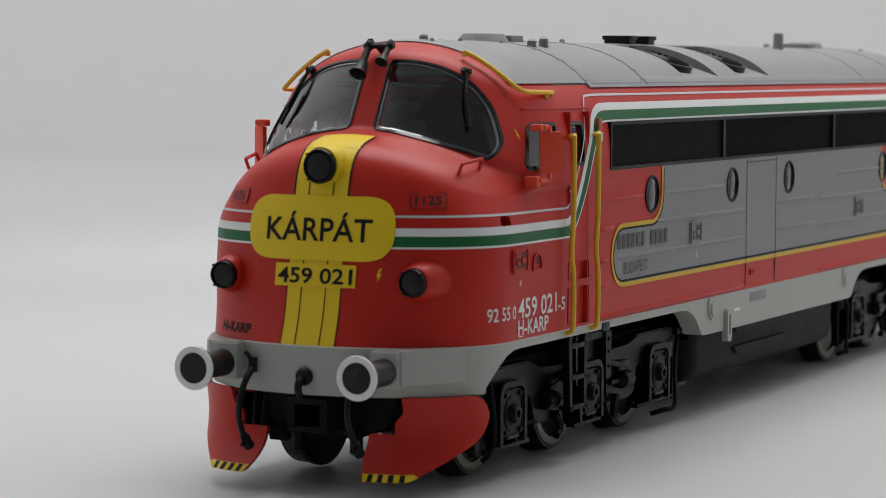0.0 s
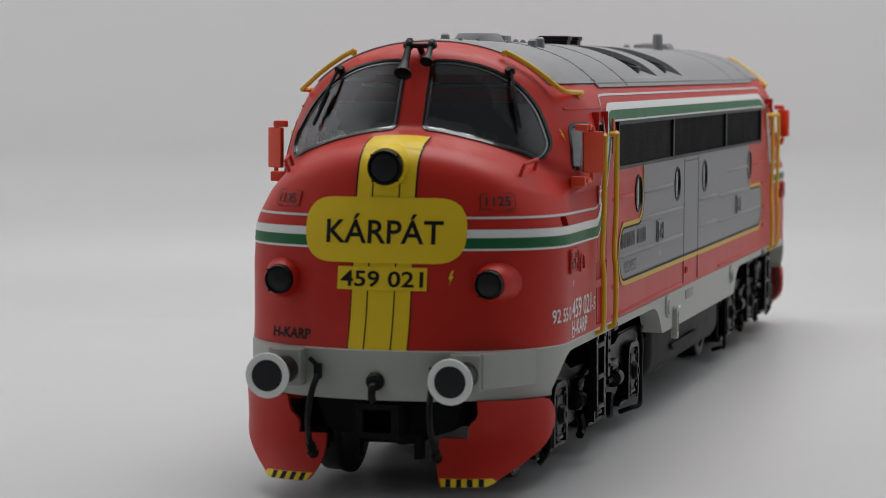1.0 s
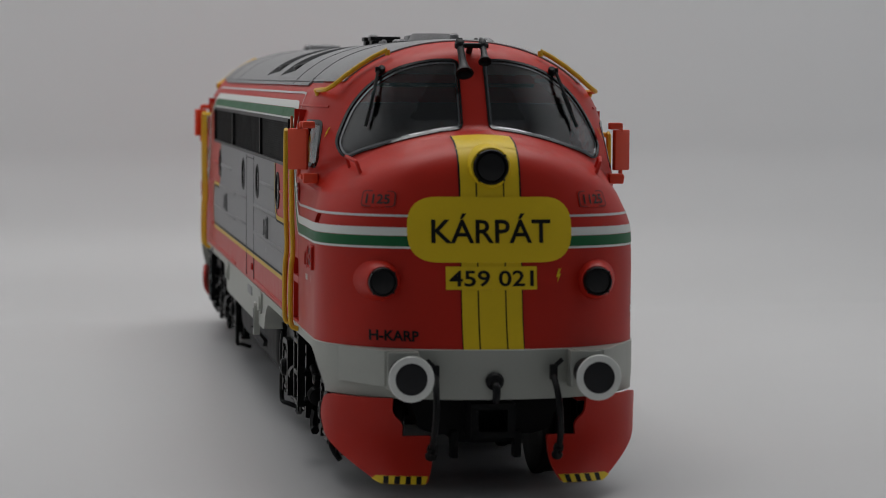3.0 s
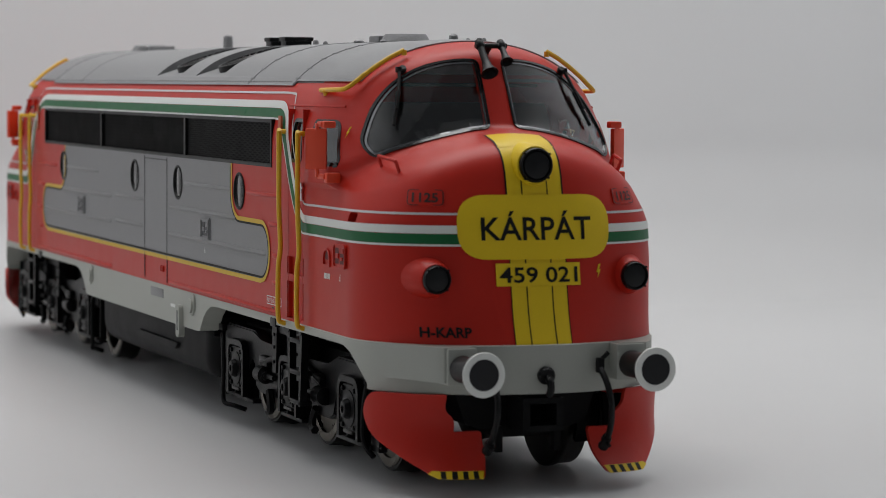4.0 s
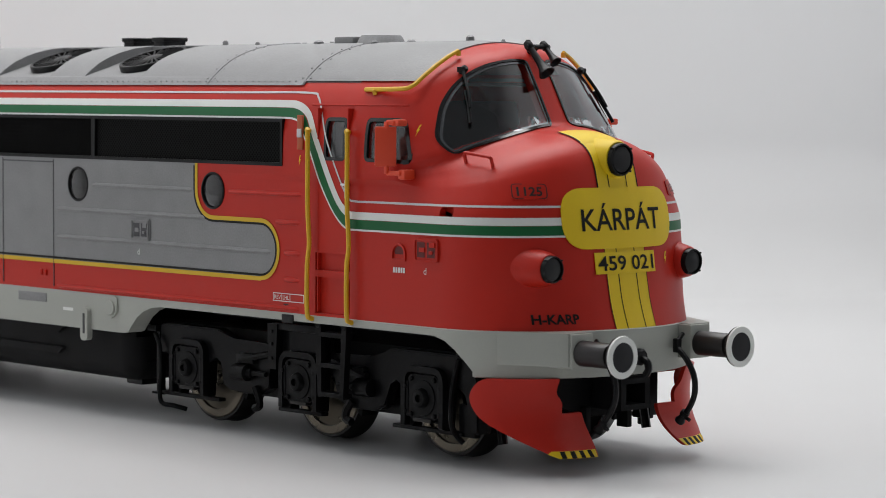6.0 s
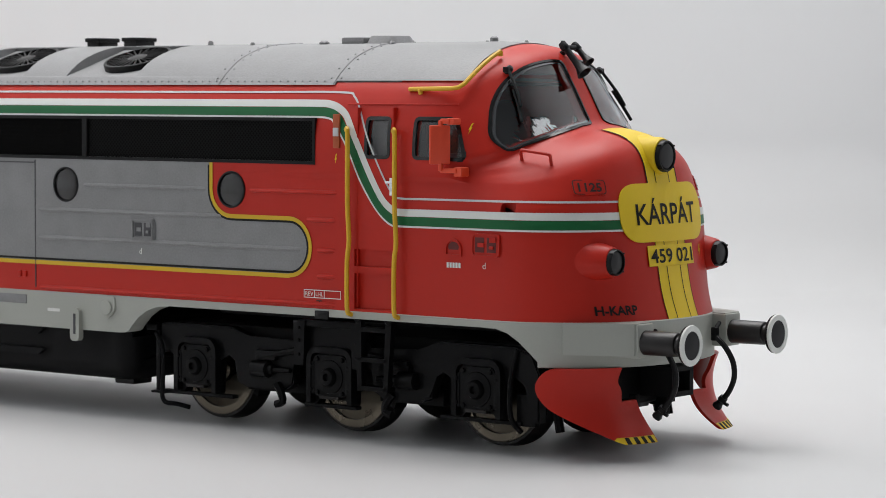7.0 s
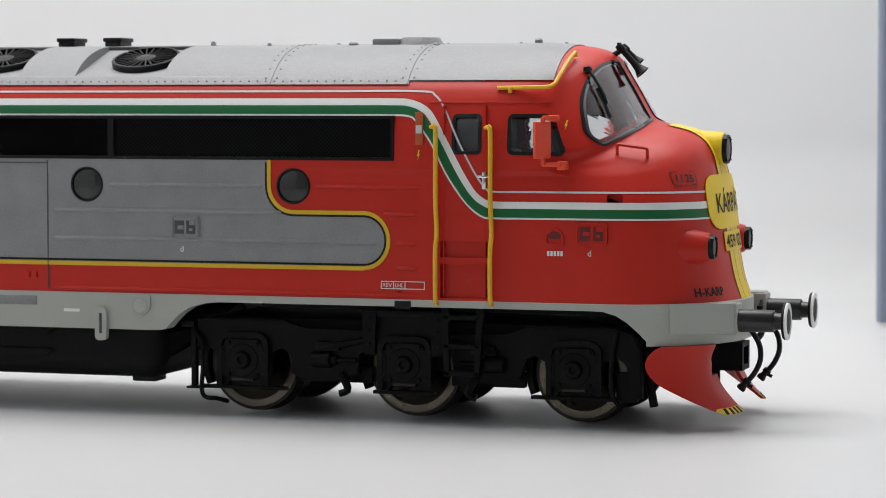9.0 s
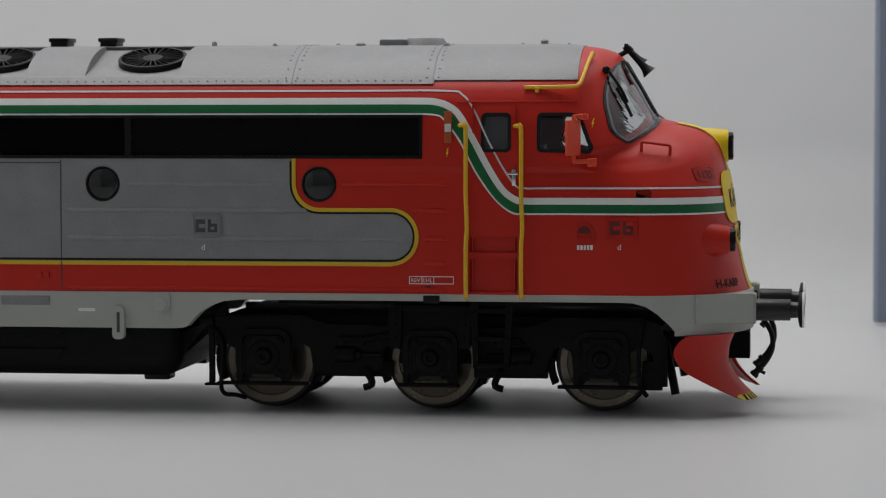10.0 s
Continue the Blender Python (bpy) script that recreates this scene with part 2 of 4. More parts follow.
def nose_point(row, u, inset=0.0):
    """u runs from -1 (right side, at BACK) over 0 (centre line) to 1 (left side)."""
    xf, zf, zr, w, n = row
    xf, w = xf - inset, max(w - inset, 0.02)
    th = abs(u) * math.pi / 2
    c, sn = max(math.cos(th), 0) ** (2 / n), math.sin(th) ** (2 / n)
    y = w * sn
    bk = front_centre(zf)
    x, z = bk + (xf - bk) * c, zf + (zr - zf) * sn ** 2
    # the hood is a little narrower than the cab behind it
    ease = lambda q: (lambda k: k * k * (3 - 2 * k))(max(0.0, min(1.0, q)))
    y *= 1 - 0.075 * ease((x + 28.5) / 4.5) * ease((z - 26.5) / 5.5) * (1 - ease((zf - 36.9) / 1.3))
    return Vector((x, math.copysign(y, u), zf + (zr - zf) * sn ** 2 - inset * max(0.0, min(1.0, (zf - 30.0) / 4.0))))


def side_point(row, g, inset=0.0):
    """Where the flat side begins behind the cab's front, at its full width."""
    xf, zf, zr, w, n = row
    return Vector((BACK - 0.5, g * max(w - inset, 0.02), zr - inset * max(0.0, min(1.0, (zf - 30.0) / 4.0))))


def side_profile(inset=0.0):
    return [nose_point(r, 1, inset) for r in (row_at(k * (len(ROWS) - 1) / 80) for k in range(81))]


def shell(x_back=None, inset=0.0, s0=0.0, cols=41):
    """The closed body from the nose to x_back, or to the far nose when x_back is None."""
    bm = bmesh.new()
    m = len(ROWS) - 1
    rows = [row_at(s0 + (m - s0) * k / 80) for k in range(81)]
    us = [-1 + 2 * k / (2 * cols) for k in range(2 * cols + 1)]
    grid = []
    for r in rows:
        line = [side_point(r, -1, inset)] + [nose_point(r, u, inset) for u in us] + [side_point(r, 1, inset)]
        if x_back is None:
            tail = [Vector((END - p.x, -p.y, p.z)) for p in line]
        else:
            tail = [Vector((x_back, line[-1].y, line[-1].z)), Vector((x_back, line[0].y, line[0].z))]
        grid.append([bm.verts.new(p) for p in line + tail])
    n = len(grid[0])
    for a, b in zip(grid, grid[1:]):
        for k in range(n):
            bm.faces.new((a[k], a[(k + 1) % n], b[(k + 1) % n], b[k]))
    bm.faces.new(grid[0][::-1])
    bm.faces.new(grid[-1])
    return bm


bm = shell()
bmesh.ops.recalc_face_normals(bm, faces=bm.faces)
SKIN = BVHTree.FromBMesh(bm)
bm.free()


def onto(a, b, how, lift):
    """The point of the skin under a drawing's point: front (y, z), side_r or side_l (x, z), top (x, y), wrap_r or wrap_l
    (x back from the corner, or bent round to the nose; z)."""
    if how == "front":
        o, d = Vector((40, a, b)), Vector((-1, 0, 0))
    elif how in ("side_r", "side_l"):
        g = -1 if how == "side_r" else 1
        o, d = Vector((a, 60 * g, b)), Vector((0, -g, 0))
    elif how == "top":
        o, d = Vector((a, b, 90)), Vector((0, 0, -1))
    else:
        g = -1 if how == "wrap_r" else 1
        if a < BACK:
            o, d = Vector((a, 60 * g, b)), Vector((0, -g, 0))
        else:
            an = math.pi / 2 * (1 - (a - BACK) / 28.0)
            d = Vector((-math.cos(an), -g * math.sin(an), 0))
            o = Vector((BACK, 0, b)) - d * 80
    p, nrm, _, _ = SKIN.ray_cast(o, d)
    if p is None:
        p, nrm, _, _ = SKIN.ray_cast(o + Vector((0.004, 0.003, 0.004)), d)
    if p is None:
        return None
    if nrm.dot(d) > 0:
        nrm = -nrm
    return p + nrm * lift


def drawn(bm, poly, how, lift=0.04, step=1.2, thick=0.0):
    """A flat drawing laid on the skin as paint, or as a plate of some thickness."""
    t = bmesh.new()
    f = t.faces.new([t.verts.new((a, b, 0)) for a, b in poly])
    bmesh.ops.triangulate(t, faces=[f])
    laid(bm, t, how, lift, step, thick)


def laid(bm, t, how, lift, step, thick=0.0):
    for ax in (0, 1):
        vals = [v.co[ax] for v in t.verts]
        lo, hi = min(vals), max(vals)
        k = math.ceil(lo / step)
        while k * step < hi:
            no = Vector((1, 0, 0)) if ax == 0 else Vector((0, 1, 0))
            bmesh.ops.bisect_plane(t, geom=t.verts[:] + t.edges[:] + t.faces[:], plane_co=no * (k * step), plane_no=no, dist=1e-5)
            k += 1
    t.verts.index_update()
    up, dn, bad = {}, {}, set()
    for v in t.verts:
        p = onto(v.co.x, v.co.y, how, lift + thick)
        if p is None:
            bad.add(v.index)
            continue
        up[v.index] = bm.verts.new(p)
        if thick:
            dn[v.index] = bm.verts.new(onto(v.co.x, v.co.y, how, lift - 0.02))
    for f in t.faces:
        ids = [v.index for v in f.verts]
        if bad.intersection(ids):
            continue
        bm.faces.new([up[i] for i in ids])
        if thick:
            bm.faces.new([dn[i] for i in ids[::-1]])
    if thick:
        for e in t.edges:
            i, j = (v.index for v in e.verts)
            if len(e.link_faces) == 1 and not bad.intersection((i, j)):
                bm.faces.new((up[i], up[j], dn[j], dn[i]))
    t.free()


def ring_drawn(bm, poly, wid, how, lift=0.04, thick=0.3, step=1.5):
    """A band of the given width along a closed outline."""
    big = grown(poly, wid)
    n = len(poly)
    t = bmesh.new()
    a = [t.verts.new((*p, 0)) for p in poly]
    b = [t.verts.new((*p, 0)) for p in big]
    for k in range(n):
        t.faces.new((a[k], a[(k + 1) % n], b[(k + 1) % n], b[k]))
    laid(bm, t, how, lift, step, thick)


def band(line, wid):
    """The outline of a band along a line."""
    line = [Vector(p) for p in line]
    lo, hi = [], []
    for i, p in enumerate(line):
        d = (line[min(i + 1, len(line) - 1)] - line[max(i - 1, 0)]).normalized()
        nrm = Vector((-d.y, d.x))
        lo.append(tuple(p - nrm * wid / 2))
        hi.append(tuple(p + nrm * wid / 2))
    return lo, hi


def stripe(bm, line, wid, how, lift=0.07, step=0.6):
    lo, hi = band(line, wid)
    t = bmesh.new()
    a = [t.verts.new((*p, 0)) for p in lo]
    b = [t.verts.new((*p, 0)) for p in hi]
    for k in range(len(a) - 1):
        t.faces.new((a[k], a[k + 1], b[k + 1], b[k]))
    laid(bm, t, how, lift, step)


def letters(bm, text, x, z, height, how, flip=1, lift=0.07, width=None, bold=0.0):
    """Writing on the skin, its middle at (x, z) and its capitals of the given height."""
    cu = bpy.data.curves.new("writing", "FONT")
    cu.body, cu.align_x, cu.size, cu.resolution_u, cu.offset = text, "CENTER", 1, 3, bold
    ob = new("writing", cu)
    bpy.context.view_layer.update()
    me = bpy.data.meshes.new_from_object(ob.evaluated_get(bpy.context.evaluated_depsgraph_get()))
    bpy.data.objects.remove(ob)
    t = bmesh.new()
    t.from_mesh(me)
    lo, hi = min(v.co.x for v in t.verts), max(v.co.x for v in t.verts)
    k = height / 0.70
    kx = width / (hi - lo) if width else k
    for v in t.verts:
        v.co = Vector((x + flip * (v.co.x - (lo + hi) / 2) * kx, z + (v.co.y - 0.35) * k, 0))
    laid(bm, t, how, lift, 2.0)


def cutter(build, mat=None):
    bm = bmesh.new()
    build(bm)
    return part("cutter", bm, mat or DARK, loco)


ROUND = Matrix.Translation(((END / 2 + OX) * S, OY * S, 0)) @ pose(0, 0, 0, 0, 0, 180) @ Matrix.Translation((-(END / 2 + OX) * S, -OY * S, 0))


def far(*obs):
    """The same part at the far end of the locomotive."""
    for ob in obs:
        copy_thing(ob, ROUND)


# openings of the body
def circle(x, z, r, n=28):
    return [(x + r * math.cos(2 * math.pi * k / n), z + r * math.sin(2 * math.pi * k / n)) for k in range(n)]


WS = {1: [tuple(p.xy) for p in soften([(1.45, 44.0, 0), (1.9, 44.42, 0), (4.3, 44.35, 0), (7.4, 43.6, 0), (10.2, 42.0, 0), (12.3, 39.7, 0), (13.6, 37.2, 0), (14.1, 35.5, 0), (13.4, 34.25, 0),
                                           (11.6, 34.95, 0), (8.0, 36.1, 0), (4.2, 36.98, 0), (1.95, 37.3, 0), (1.5, 37.8, 0)], 4)][::-1]}
WS[-1] = [(-a, b) for a, b in WS[1]][::-1]
CABWIN = [rounded(rect(-39.8, -36.25, 33.15, 37.85), 0.6), rounded([(-32.75, 33.15), (-25.8, 33.0), (-27.6, 37.85), (-32.75, 37.85)], [0.6, 0.6, 1.2, 0.6])]
PORTS = [(-60.65, 28.95), (-88.85, 28.95), (-111.6, 29.1), (-156.1, 29.1)]
GRILLES = [(-85.5, -47.4), (-131.5, -85.5), (-169.6, -131.5)]


def fan_recess(bm, x0, x1, g, deep):
    prism(bm, [(g * 15.5, 42.2 - deep), (g * 3.0, 46.3 - deep), (g * 3.0, 50), (g * 15.5, 50)], "x", x0, x1)


FANS = [(-92.0, -79.6), (-112.4, -100.0)]


def build_body():
    outer = part("body_shell", shell(), RED, loco, "red body shell with rounded bulldog nose")
    cuts = [part("cutter", shell(-46.0, 1.0, 0.35), CABIN, loco)]
    for g in (-1, 1):
        cuts.append(cutter(lambda b: prism(b, WS[g], "x", -40, -12)))
        for w in CABWIN:
            cuts.append(cutter(lambda b: prism(b, w, "y", 12 * g, 19 * g)))
        cuts.append(cutter(lambda b: prism(b, rect(-169.6, -47.4, 32.3, 37.7), "y", 16.4 * g, 19 * g)))
        for x, z in PORTS:
            cuts.append(cutter(lambda b: prism(b, circle(x, z, 2.05), "y", 15.9 * g, 19 * g)))
        for x0, x1 in FANS:
            cuts.append(cutter(lambda b: fan_recess(b, x0 - 0.2, x1 + 0.2, g, 0.4)))
        for x0, z0, z1 in ((-41.4, 20.4, 22.4), (-41.4, 15.4, 19.6)):
            cuts.append(cutter(lambda b: prism(b, rect(x0, -35.3, z0, z1), "y", 16.55 * g, 19 * g), RED))
        cuts.append(cutter(lambda b: prism(b, rounded(rect(-20.45, -18.5, 27.15, 28.35), 0.5), "y", 15.75 * g, 19 * g), RED))
    cut(outer, cuts)
    crisp(outer)
    # the shell is grey under the roof plates
    reds = {i for i, m in enumerate(outer.data.materials) if m == RED}
    outer.data.materials.append(ROOF)
    for f in outer.data.polygons:
        if f.material_index in reds and END + 46.5 < f.center.x / S - OX < -46.5 and f.center.z / S > 41.8:
            f.material_index = len(outer.data.materials) - 1
    # the grey roof: two plates a little proud of the shell
    for x0, x1, z0, lab in ((-46.2, -28.1, 42.15, "grey cab roof plate"), (END + 46.2, -46.2, 41.65, "grey roof with rounded edges")):
        plate = part("roof", shell(None, -0.13), ROOF, loco, lab)
        keep = cutter(lambda b: box(b, x0, x1, -30, 30, z0, 60), ROOF)
        md = plate.modifiers.new("keep", "BOOLEAN")
        md.object, md.operation, md.solver = keep, "INTERSECT", "EXACT"
        cuts = [cutter(lambda b: fan_recess(b, f0, f1, g, 0.0), ROOF) for g in (-1, 1) for f0, f1 in FANS] if x0 < -100 else []
        cut(plate, cuts + [cutter(lambda b: box(b, x0, x1, -11.5, 11.5, 30, 43.0), ROOF)])
        bpy.data.objects.remove(keep)
        crisp(plate, 25)
        if x0 > -100:
            far(plate)


build_body()


def flipped(line):
    return [(END - a, b) for a, b in line]


def livery():
    # silver side panels with a black and yellow border
    arc = [(-51.3 + 3.2 * math.sin(a), 22.3 - 3.4 * math.cos(a)) for a in [math.pi * k / 16 for k in range(17)]]
    inner = [(-60.6 + 3.3 * -math.sin(a), 29.0 - 3.3 * math.cos(a)) for a in [math.pi / 2 * k / 8 for k in range(9)]]
    near = arc + inner + [(-63.9, 32.28)]
    for g, how in ((-1, "side_r"), (1, "side_l")):
        out = near + flipped(near)[::-1]
        bm = bmesh.new()
        y0, y1 = g * 16.9, g * 17.05
        prism(bm, out, "y", y0, y1)
        panel = part("side_panel", bm, SILVER, loco, "silver-grey painted side panel")
        cut(panel, [cutter(lambda b: prism(b, circle(x, z, 2.06), "y", 15 * g, 19 * g), SILVER) for x, z in PORTS])
        crisp(panel)
        bm = bmesh.new()
        stripe(bm, near[::-1], 0.52, how, 0.09, 400)
        stripe(bm, flipped(near), 0.52, how, 0.09, 400)
        stripe(bm, [(END - arc[0][0], 18.75), (arc[0][0], 18.83)], 0.52, how, 0.09, 400)
        part("border", bm, GOLD, loco, "yellow border line")
        bm = bmesh.new()
        thin = grown(out, -0.38)
        k = len(near)
        stripe(bm, thin[:k], 0.26, how, 0.12, 400)
        stripe(bm, thin[k:], 0.26, how, 0.12, 400)
        stripe(bm, [thin[-1], thin[0]], 0.26, how, 0.12, 400)
        part("border", bm, INK, loco, "thin black border line")

    # white, green and silver bands that run round the nose and climb behind the cab door
    def climb(dz, dx):
        return [(-7.9, 26.9 + dz), (-20, 26.9 + dz), (-30, 26.9 + dz), (-34.2, 26.9 + dz), (-35.6 - dx * 0.3, 27.1 + dz), (-37.2 - dx * 0.6, 28.3 + dz * 0.7), (-38.9 - dx, 30.9 + dz * 0.3),
                (-40.9 - dx, 34.6 + dz * 0.2), (-42.4 - dx, 37.2 + dz * 0.5), (-43.6 - dx * 0.7, 38.5 + dz * 0.8), (-45.6, 39.3 + dz), (-48.5, 39.45 + dz), (-60, 39.45 + dz), (END / 2, 39.45 + dz)]

    for g in ("r", "l"):
        for name, mat, dz, dx, wid in (("white_band", WHITE, 0.0, 0.0, 0.85), ("green_band", GREEN, -0.98, 0.95, 1.05), ("white_line", WHITE, -1.62, 1.62, 0.22)):
            pts = [tuple(p.xy) for p in soften([(a, b, 0) for a, b in climb(dz, dx)], 6)]
            bm = bmesh.new()
            stripe(bm, pts, wid, "wrap_" + g, 0.07)
            far(part(name, bm, mat, loco))
        bm = bmesh.new()
        up = [(-7.9, 28.5), (-30, 28.5), (-34.3, 28.5), (-35.6, 28.9), (-37.1, 31.0), (-39.0, 34.5), (-40.8, 38.2), (-42.4, 40.2), (-45.0, 40.75), (-60, 40.75), (END / 2, 40.75)]
        stripe(bm, [tuple(p.xy) for p in soften([(a, b, 0) for a, b in up], 6)], 0.24, "wrap_" + g, 0.07)
        far(part("silver_line", bm, LINE, loco))

    # yellow nose stripe, headboard and number plate
    bm = bmesh.new()
    drawn(bm, rect(-3.15, 3.15, 14.95, 32.6), "front", 0.06, 0.8)
    drawn(bm, rect(-3.15, 3.15, 32.6, 35.6), "front", 0.06, 0.3)
    drawn(bm, rect(-16.0, -12.2, -3.15, 3.15), "top", 0.09, 0.4)
    part("nose_stripe", bm, YELLOW, loco, "yellow stripe down the nose")
    bm = bmesh.new()
    for a, b0, b1 in ((-1.42, 15, 21.0), (1.42, 15, 21.0), (-1.42, 23.4, 23.85), (1.42, 23.4, 23.85), (-1.42, 30.5, 32.4), (1.42, 30.5, 32.4)):
        drawn(bm, rect(a - 0.07, a + 0.07, b0, b1), "front", 0.08, 0.8)
    for g in (-1, 1):
        drawn(bm, rect(g * 3.15 - 0.09, g * 3.15 + 0.09, 30.5, 35.6), "front", 0.09, 0.3)
        drawn(bm, rect(-16.0, -12.4, g * 3.15 - 0.09, g * 3.15 + 0.09), "top", 0.12, 0.4)
        drawn(bm, rect(g * 3.15 - 0.05, g * 3.15 + 0.05, 15, 23.8), "front", 0.08, 0.8)
    part("pinstripe", bm, INK, loco, "thin black lines on the nose")
    bm = bmesh.new()
    drawn(bm, rounded(rect(-8.5, 8.5, 23.8, 30.45), 3.1, 8), "front", 0.12, 0.8, 0.1)
    part("headboard", bm, YELLOW, loco, "yellow oval headboard lettered in black")
    bm = bmesh.new()
    drawn(bm, rect(-4.7, 4.7, 21.05, 23.4), "front", 0.12, 0.8, 0.06)
    part("number_board", bm, YELLOW, loco)
    bm = bmesh.new()
    letters(bm, "KÁRPÁT", 0.05, 26.98, 2.35, "front", 1, 0.27, 12.3, 0.012)
    part("headboard_lettering", bm, INK, loco)
    bm = bmesh.new()
    letters(bm, "459 021", 0, 22.2, 1.55, "front", 1, 0.24, 8.7, 0.016)
    part("number_lettering", bm, INK, loco)


livery()

# ---------------------------------------------------------------- windows, rails and fittings of the body
def windows():
    for g in (-1, 1):
        bm = bmesh.new()
        ring_drawn(bm, grown(WS[g], -0.06), 0.22, "front", 0.0, 0.14, 1.0)
        rub = part("windscreen", bm, RUBBER, loco, "curved windscreen in black rubber")
        bm = bmesh.new()
        drawn(bm, grown(WS[g], 0.05), "front", -0.22, 1.2, 0.16)
        pane = part("pane", bm, GLASS, rub, "clear glossy pane")
        bm = bmesh.new()
        ring_drawn(bm, grown(WS[g], -0.30), 0.2, "front", -0.1, 0.1, 1.0)
        inner = part("bead", bm, BEAD, rub, "shiny inner bead")
        for n, w in enumerate(CABWIN):
            how = "side_r" if g < 0 else "side_l"
            bm = bmesh.new()
            ring_drawn(bm, grown(w, -0.3), 0.42, how, -0.25, 0.32, 1.0)
            fr = part("cab_window", bm, RUBBER, loco, "cab side window in a dark frame", angle=50)
            bm = bmesh.new()
            drawn(bm, grown(w, -0.1), how, -0.45, 1.2, 0.16)
            part("pane", bm, GLASS, fr)
            far(fr)
        far(rub)
        for x, z in PORTS:
            bm = bmesh.new()
            lathe(bm, (x, 16.2 * g, z), (0, g, 0), [(0, 2.25), (0.92, 2.25), (0.96, 2.18), (0.96, 2.02), (0.6, 1.95), (0.55, 0.01)], 32)
            po = part("porthole", bm, BLACK, loco, "round black porthole")
            bm = bmesh.new()
            lathe(bm, (x, 16.8 * g, z), (0, g, 0), [(0, 1.93), (0.16, 1.93), (0.22, 1.8), (0.24, 0.02)], 28)
            part("pane", bm, SMOKE, po)
        for n, (x0, x1) in enumerate(GRILLES):
            bm = bmesh.new()
            box(bm, x0 + 0.25, x1 - 0.25, 16.4 * g, 16.75 * g, 32.55, 37.45)
            gr = part("grille", bm, MESHM, loco, "long black mesh grille in the body side", smooth=False)
            bm = bmesh.new()
            for q in (rect(x0, x1, 37.35, 37.75), rect(x0, x1, 32.2, 32.6), rect(x0, x0 + 0.4, 32.5, 37.4), rect(x1 - 0.4, x1, 32.5, 37.4)):
                prism(bm, q, "y", 16.4 * g, 17.1 * g)
            part("frame", bm, BLACK, gr, smooth=False)
            # fine raised wires of the mesh on the panel that comes nearest
            if n == 0:
                bm = bmesh.new()
                d = 0.52
                k = -5.2
                while k < (x1 - x0):
                    for sg in (1, -1):
                        xa, xb, za, zb = x0 + 0.3 + k, x0 + 0.3 + k + 4.9, 32.55, 37.45
                        if sg < 0:
                            za, zb = zb, za
                        t0 = max(0, (x0 + 0.3 - xa) / (xb - xa))
                        t1 = min(1, (x1 - 0.3 - xa) / (xb - xa))
                        if t1 > t0:
                            p = [Vector((xa + (xb - xa) * t, 0, za + (zb - za) * t)) for t in (t0, t1)]
                            nrm = Vector((-(zb - za), 0, xb - xa)).normalized() * 0.07
                            y = (16.80 if sg > 0 else 16.78) * g
                            vs = [bm.verts.new((q.x, y, q.z)) for q in (p[0] - nrm, p[1] - nrm, p[1] + nrm, p[0] + nrm)]
                            bm.faces.new(vs)
                    k += d
                tagged(part("wire_mesh", bm, WIRE, gr, "fine diamond wire mesh", smooth=False), kind="stuff")


def mesh_material():
    m = material("mesh_black", (0.002, 0.002, 0.002), 0.6, spec=0.03)
    t = m.node_tree
    co, ch, mp = t.nodes.new("ShaderNodeTexCoord"), t.nodes.new("ShaderNodeTexChecker"), t.nodes.new("ShaderNodeMapping")
    mp.inputs["Rotation"].default_value = (0, radians(45), 0)
    ch.inputs["Scale"].default_value = 2700
    bump = t.nodes.new("ShaderNodeBump")
    bump.inputs["Strength"].default_value, bump.inputs["Distance"].default_value = 0.6, 0.0001
    t.links.new(co.outputs["Object"], mp.inputs["Vector"])
    t.links.new(mp.outputs["Vector"], ch.inputs["Vector"])
    t.links.new(ch.outputs["Fac"], bump.inputs["Height"])
    t.links.new(bump.outputs["Normal"], t.nodes["Principled BSDF"].inputs["Normal"])
    return m


MESHM = mesh_material()
WIRE = material("wire_black", (0.0055, 0.0055, 0.0055), 0.5, spec=0.08)
windows()


def cab_inside():
    bm = bmesh.new()
    box(bm, -45.5, -20.0, -15.0, 15.0, 27.6, 28.4, 0.2)
    far(part("cab_floor", bm, CABIN, loco))
    bm = bmesh.new()
    box(bm, -25.5, -21.5, -11.5, 11.5, 30.5, 34.2, 0.6)
    far(part("driving_desk", bm, DARK, loco))
    bm = bmesh.new()
    box(bm, -41.6, -40.7, -15.0, 15.0, 28.3, 39.8, 0.2)
    far(part("bulkhead", bm, CABIN, loco))
    # panel added behind the right door window so its pane looks grey
    bm = bmesh.new()
    box(bm, -40.4, -35.8, -14.8, -14.5, 31.0, 38.8, 0.1)
    part("window_panel", bm, PANELGREY, loco, "pale grey panel behind the door window")
    bm = bmesh.new()
    box(bm, -39.5, -28.0, -8.0, 8.0, 41.6, 42.0, 0.15)
    far(part("cab_ceiling", bm, CABIN, loco))
    for y in (-7.5, 7.5):
        bm = bmesh.new()
        box(bm, -34.2, -31.4, y - 2, y + 2, 28.6, 30.8, 0.5)
        box(bm, -35.2, -34.2, y - 2, y + 2, 30, 33.6, 0.4)
        far(part("driver_seat", bm, SEAT, loco))


cab_inside()


PLATEINK = material("brown_black_print", (0.022, 0.008, 0.007), 0.5)


